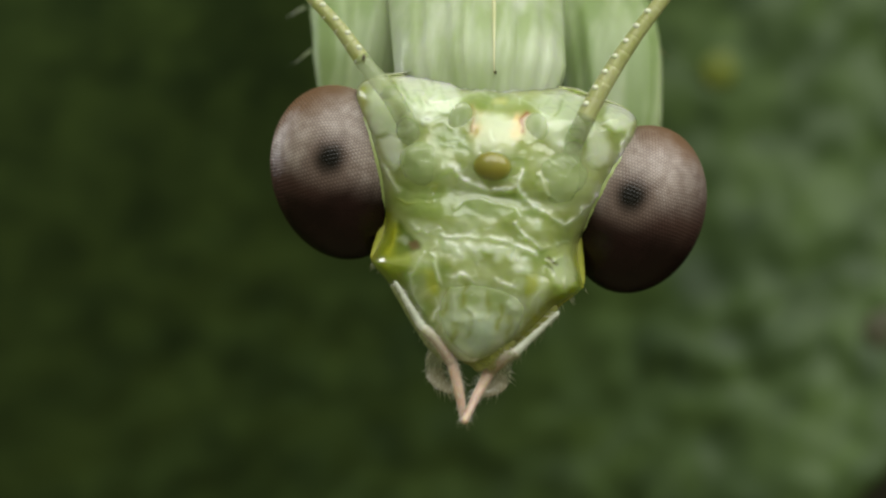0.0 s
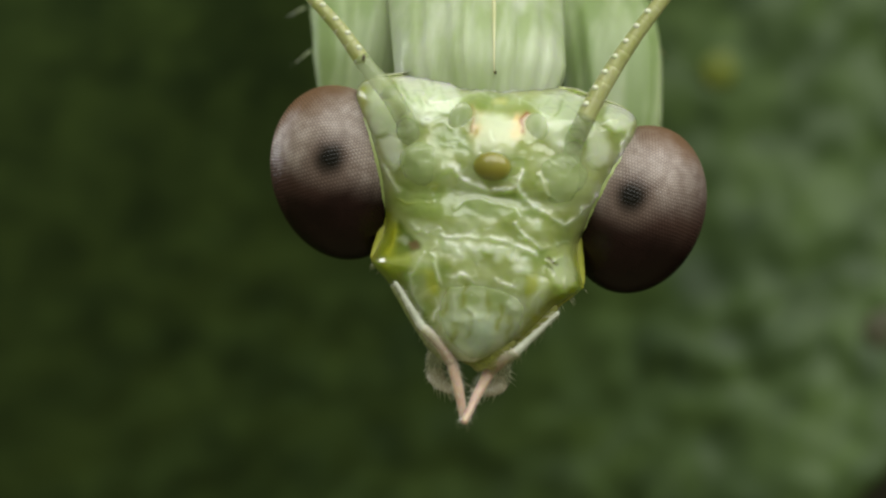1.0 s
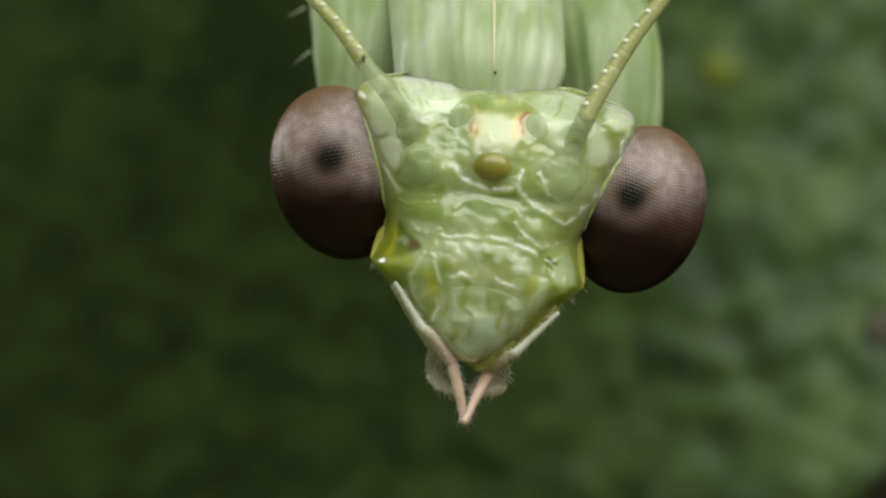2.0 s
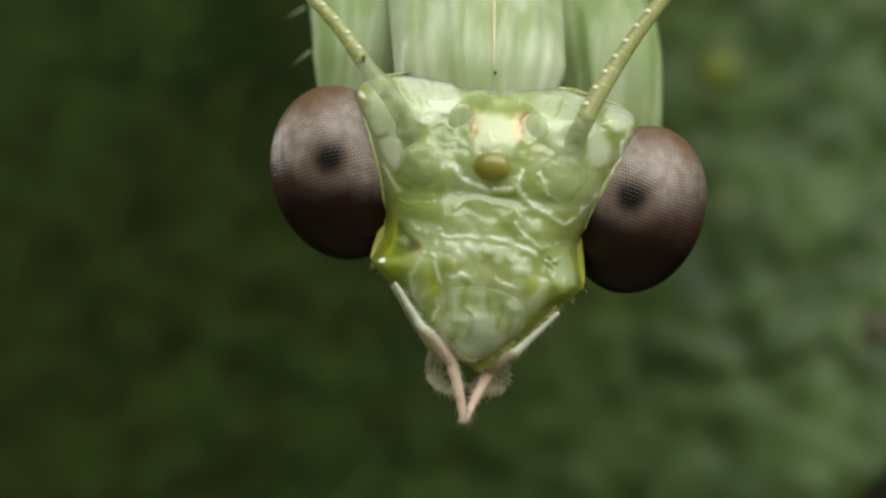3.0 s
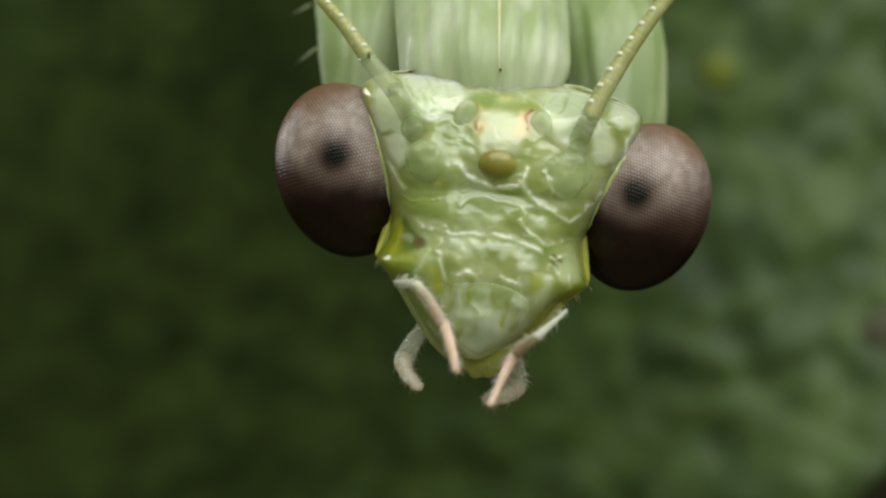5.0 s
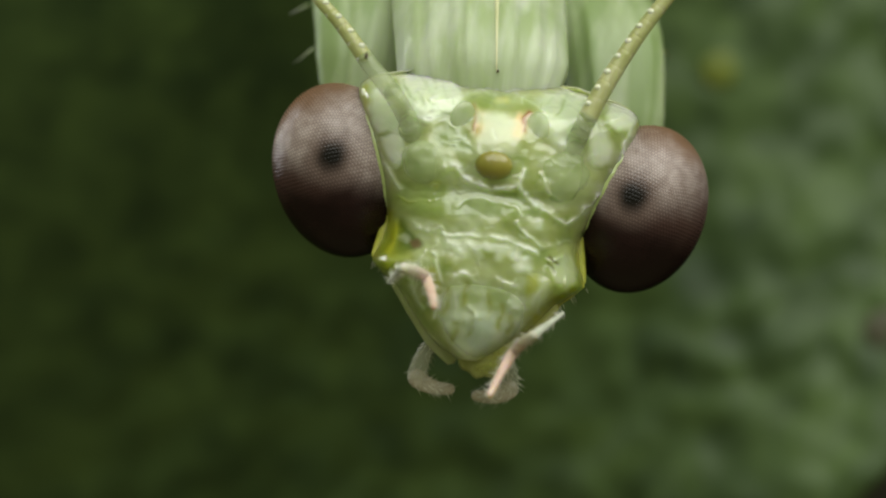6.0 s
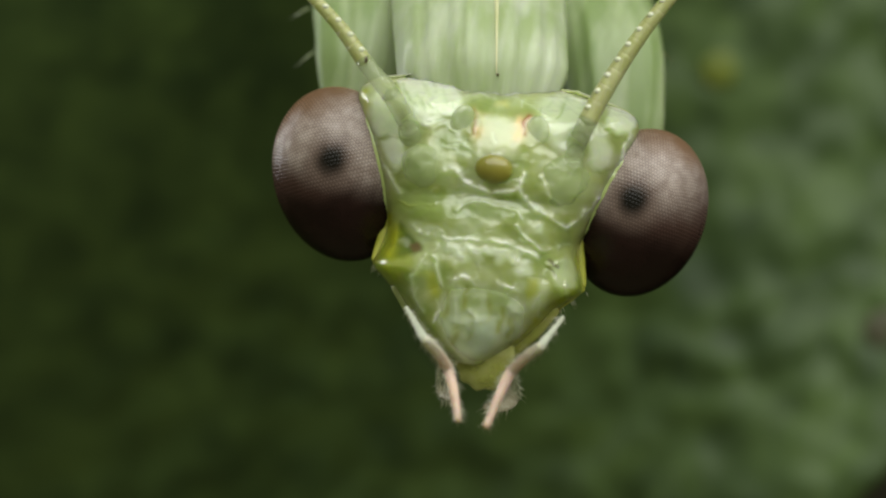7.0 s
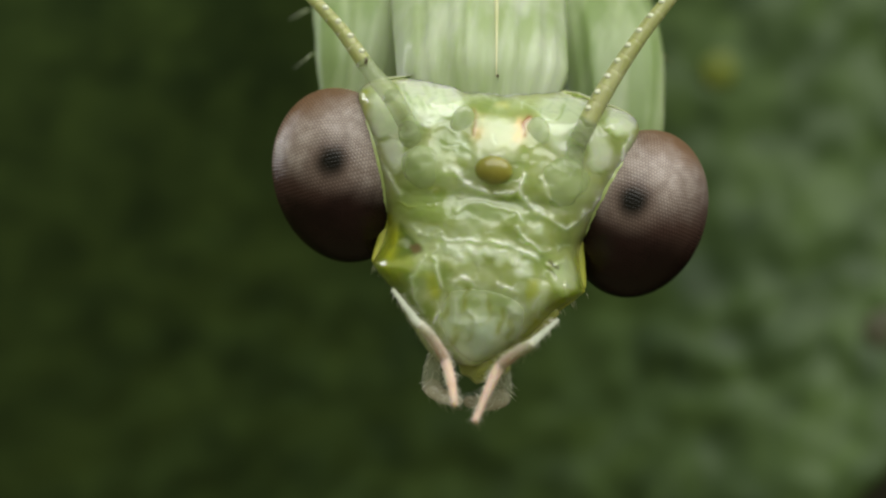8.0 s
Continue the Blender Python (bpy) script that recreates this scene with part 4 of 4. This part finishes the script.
def motions():
    sway = [(0, 0, 0, 0.00), (3, 0, -0.5, 0.00), (3.5, 0, 1, 0.00), (3.8, 0, 3, 0.00), (4, 0, 5, 0.00), (4.1, 2, 6.5, -0.07), (4.2, 8, 6, -0.13), (4.3, 9, 8, -0.20), (4.4, 11.5, 9.5, -0.35), (4.5, 16.5, 11, -0.50), (4.6, 8.5, 13, -0.35), (4.7, 9, 10, -0.20), (5.8, 7, 0.5, 0.30), (5.9, 6, 0.5, 0.35), (6, 3, 2, 0.40), (6.1, 3, 1, 0.39)]
    sway += [(6.2, 3, 0, 0.38), (6.3, 3, -1, 0.37), (6.4, 3, -2, 0.36), (6.5, 3, -3, 0.35), (6.7, 3, -3.5, 0.34), (6.8, 3, -4, 0.34), (6.9, 3, -4.2, 0.34), (7, 3, -4.5, 0.33), (7.1, 3, -4.6, 0.33), (7.2, 3, -4.7, 0.33), (7.3, 3, -4.8, 0.32), (7.4, 3, -5, 0.32), (7.5, 3.5, -5, 0.32), (7.7, 3.5, -5.5, 0.31), (8, 3, -6.5, 0.30)]
    walk(mantis, [(t, Matrix.Translation((dx * U, 0, dz * U)) @ HEAD @ pose(0, 0, 0, 0, roll, 0)) for t, dx, dz, roll in sway])
    left_a = [(0, -141, -182, -82, -256, -25, -309, 7, -408), (3.5, -141, -184, -82, -256, -25, -310, 7, -407), (4, -136, -197, -84, -256, -26, -314, 6, -399), (4.1, -138, -199, -89, -253, -26, -316, 2, -401), (4.2, -142, -203, -92, -263, -35, -321, -8, -412), (4.3, -145, -201, -94, -255, -41, -314, -12, -406), (4.4, -145, -202, -93, -262, -46, -316, -13, -408), (4.5, -143, -199, -94, -248, -47, -303, -31, -400), (4.6, -149, -186, -112, -202, -63, -246, -41, -346), (4.7, -150, -183, -114, -189, -58, -253, -31, -335)]
    left_b = [(5.8, -141, -203, -102, -186, -51, -232, -21, -301), (5.9, -158, -175, -112, -184, -65, -234, -26, -288), (6, -154, -186, -132, -158, -90, -168, -70, -216), (6.1, -155, -175, -120, -176, -81, -221, -57, -299), (6.2, -146, -195, -106, -208, -69, -264, -51, -325), (6.3, -149, -187, -104, -222, -62, -282, -28, -349), (6.4, -142, -201, -93, -230, -43, -269, -23, -347), (6.5, -151, -185, -103, -235, -53, -289, -26, -372), (6.7, -138, -209, -92, -238, -46, -288, -25, -374), (6.8, -151, -190, -101, -244, -56, -309, -39, -372)]
    left_c = [(7, -119, -220, -78, -271, -32, -316, -5, -401), (7.1, -138, -207, -89, -267, -37, -316, -15, -372), (7.3, -142, -203, -92, -237, -51, -287, -33, -354), (7.4, -142, -202, -91, -247, -55, -298, -36, -366), (7.5, -149, -188, -92, -242, -50, -297, -29, -370), (8, -146, -191, -91, -245, -39, -299, -15, -372)]
    right_a = [(0, 148, -200, 84, -278, 44, -316, 9, -408), (3.5, 148, -200, 84, -278, 44, -317, 9, -407), (4, 144, -208, 91, -272, 44, -316, 19, -405), (4.1, 151, -199, 108, -259, 73, -304, 32, -402), (4.2, 151, -203, 109, -274, 68, -314, 36, -424), (4.3, 152, -195, 112, -266, 67, -316, 37, -416), (4.4, 157, -201, 116, -277, 76, -327, 55, -420), (4.5, 159, -205, 116, -278, 83, -322, 61, -406), (4.6, 158, -200, 115, -250, 72, -306, 49, -392), (4.7, 157, -197, 110, -248, 75, -282, 42, -372)]
    right_b = [(5.8, 148, -213, 113, -258, 73, -303, 44, -397), (5.9, 155, -197, 114, -258, 83, -297, 50, -381), (6, 155, -201, 110, -245, 79, -279, 46, -358), (6.1, 158, -197, 116, -248, 81, -292, 46, -382), (6.2, 150, -202, 106, -248, 69, -278, 34, -363), (6.3, 158, -197, 122, -255, 87, -300, 60, -391), (6.4, 150, -200, 110, -241, 69, -281, 41, -360), (6.5, 153, -204, 111, -254, 70, -305, 42, -389), (6.7, 140, -220, 108, -269, 60, -305, 33, -399), (6.8, 160, -212, 123, -267, 82, -317, 55, -411)]
    right_c = [(7, 155, -202, 122, -257, 77, -307, 46, -405), (7.1, 153, -202, 116, -247, 63, -309, 39, -403), (7.3, 152, -213, 112, -258, 68, -308, 40, -392), (7.4, 150, -213, 117, -262, 73, -312, 46, -404), (7.5, 158, -206, 122, -261, 81, -312, 55, -403), (8, 146, -206, 106, -252, 56, -298, 25, -397)]
    left_low_a = [(0, -51, -269, -52, -335, -19, -359), (4, -50, -274, -52, -340, -18, -364), (4.2, -50, -285, -51, -347, -3, -353), (4.3, -58, -288, -51, -351, -4, -350), (4.4, -55, -294, -46, -354, 0, -346), (4.5, -58, -291, -60, -340, -38, -377), (4.6, -72, -249, -117, -323, -65, -342), (4.7, -78, -242, -128, -327, -89, -355), (5.8, -58, -270, -87, -353, -15, -364), (5.9, -55, -265, -66, -333, -3, -332), (6, -63, -278, -84, -349, -22, -361), (6.1, -47, -285, -67, -336, -4, -340), (6.2, -61, -295, -73, -350, -7, -357)]
    left_low_b = [(6.3, -47, -288, -63, -338, 1, -337), (6.4, -67, -274, -95, -356, -34, -381), (6.5, -54, -271, -71, -352, -20, -374), (6.7, -56, -276, -76, -347, -31, -367), (6.8, -47, -290, -47, -358, 3, -357), (7, -32, -287, -32, -356, -16, -369), (7.1, -37, -298, -36, -366, 18, -372), (7.3, -58, -275, -74, -361, -34, -381), (7.4, -58, -280, -70, -360, -26, -370), (7.5, -52, -269, -55, -358, -13, -369), (8, -51, -273, -58, -352, -8, -371)]
    right_low_a = [(0, 55, -281, 64, -334, 26, -358), (4, 56, -291, 60, -344, 10, -348), (4.1, 53, -298, 47, -342, 3, -351), (4.2, 72, -295, 88, -352, 55, -371), (4.3, 42, -306, 37, -355, 1, -346), (4.4, 51, -317, 39, -351, 6, -343), (4.5, 70, -306, 82, -348, 71, -369), (4.6, 92, -260, 137, -323, 105, -352), (4.7, 73, -274, 96, -345, 49, -371), (5.8, 62, -291, 78, -348, 21, -370), (5.9, 45, -303, 51, -361, 4, -352), (6, 65, -292, 82, -349, 24, -366), (6.1, 65, -296, 77, -348, 23, -355)]
    right_low_b = [(6.2, 53, -302, 64, -359, 5, -371), (6.3, 54, -311, 49, -365, 0, -356), (6.4, 56, -289, 73, -356, 9, -369), (6.5, 57, -298, 73, -355, 24, -369), (6.7, 57, -298, 74, -359, 14, -369), (6.8, 55, -318, 50, -372, 5, -372), (7, 73, -305, 84, -357, 46, -377), (7.1, 63, -301, 69, -364, 15, -372), (7.3, 64, -316, 60, -375, 15, -372), (7.4, 41, -328, 50, -376, 15, -372), (7.5, 74, -314, 69, -368, 24, -369), (8, 56, -290, 68, -357, 9, -369)]
    swing(LEFT, left_a + left_b + left_c, (95, 82, 104), -120, (-1, 1, -1))
    swing(RIGHT, right_a + right_b + right_c, (101, 80, 112), -120, (-1, 1, -1))
    swing(LEFT_LOW, left_low_a + left_low_b, (84, 62), -52, (1, -1))
    swing(RIGHT_LOW, right_low_a + right_low_b, (76, 60), -52, (1, -1))
    lobe_rows = [(0, 0, 0), (4.1, 0, 0), (4.2, -3, 3), (4.4, -4, 6), (4.5, -5, 12), (4.7, -2, 4), (5.8, 0, 0), (7.2, 0, 0), (7.3, -8, 7), (7.4, -24, 16), (7.5, 0, 0), (8, 0, 0)]
    walk(LABRUM_LOBE, [(t, pose(0, dy * U, dz * U, 0, 0, 0)) for t, dy, dz in lobe_rows])
    lip = [(0, 28, -318), (4, 29, -320), (4.2, 22, -332), (4.4, 18, -332), (4.5, 20, -389), (4.6, 8, -359), (4.7, 17, -332), (5.8, 11, -351), (5.9, 24, -332), (6.1, 27, -332), (6.3, 27, -330), (6.4, 28, -336), (6.5, 27, -332), (6.6, 27, -332), (6.7, 30, -354), (6.8, 27, -335), (7, 29, -347), (7.1, 28, -337), (7.3, 27, -334), (7.4, 26, -326), (7.6, 26, -328), (8, 27, -333)]
    walk(LOWER_LIP, [(t, pose(a * U, -70 * U, (b + 59) * U)) for t, a, b in lip])


motions()
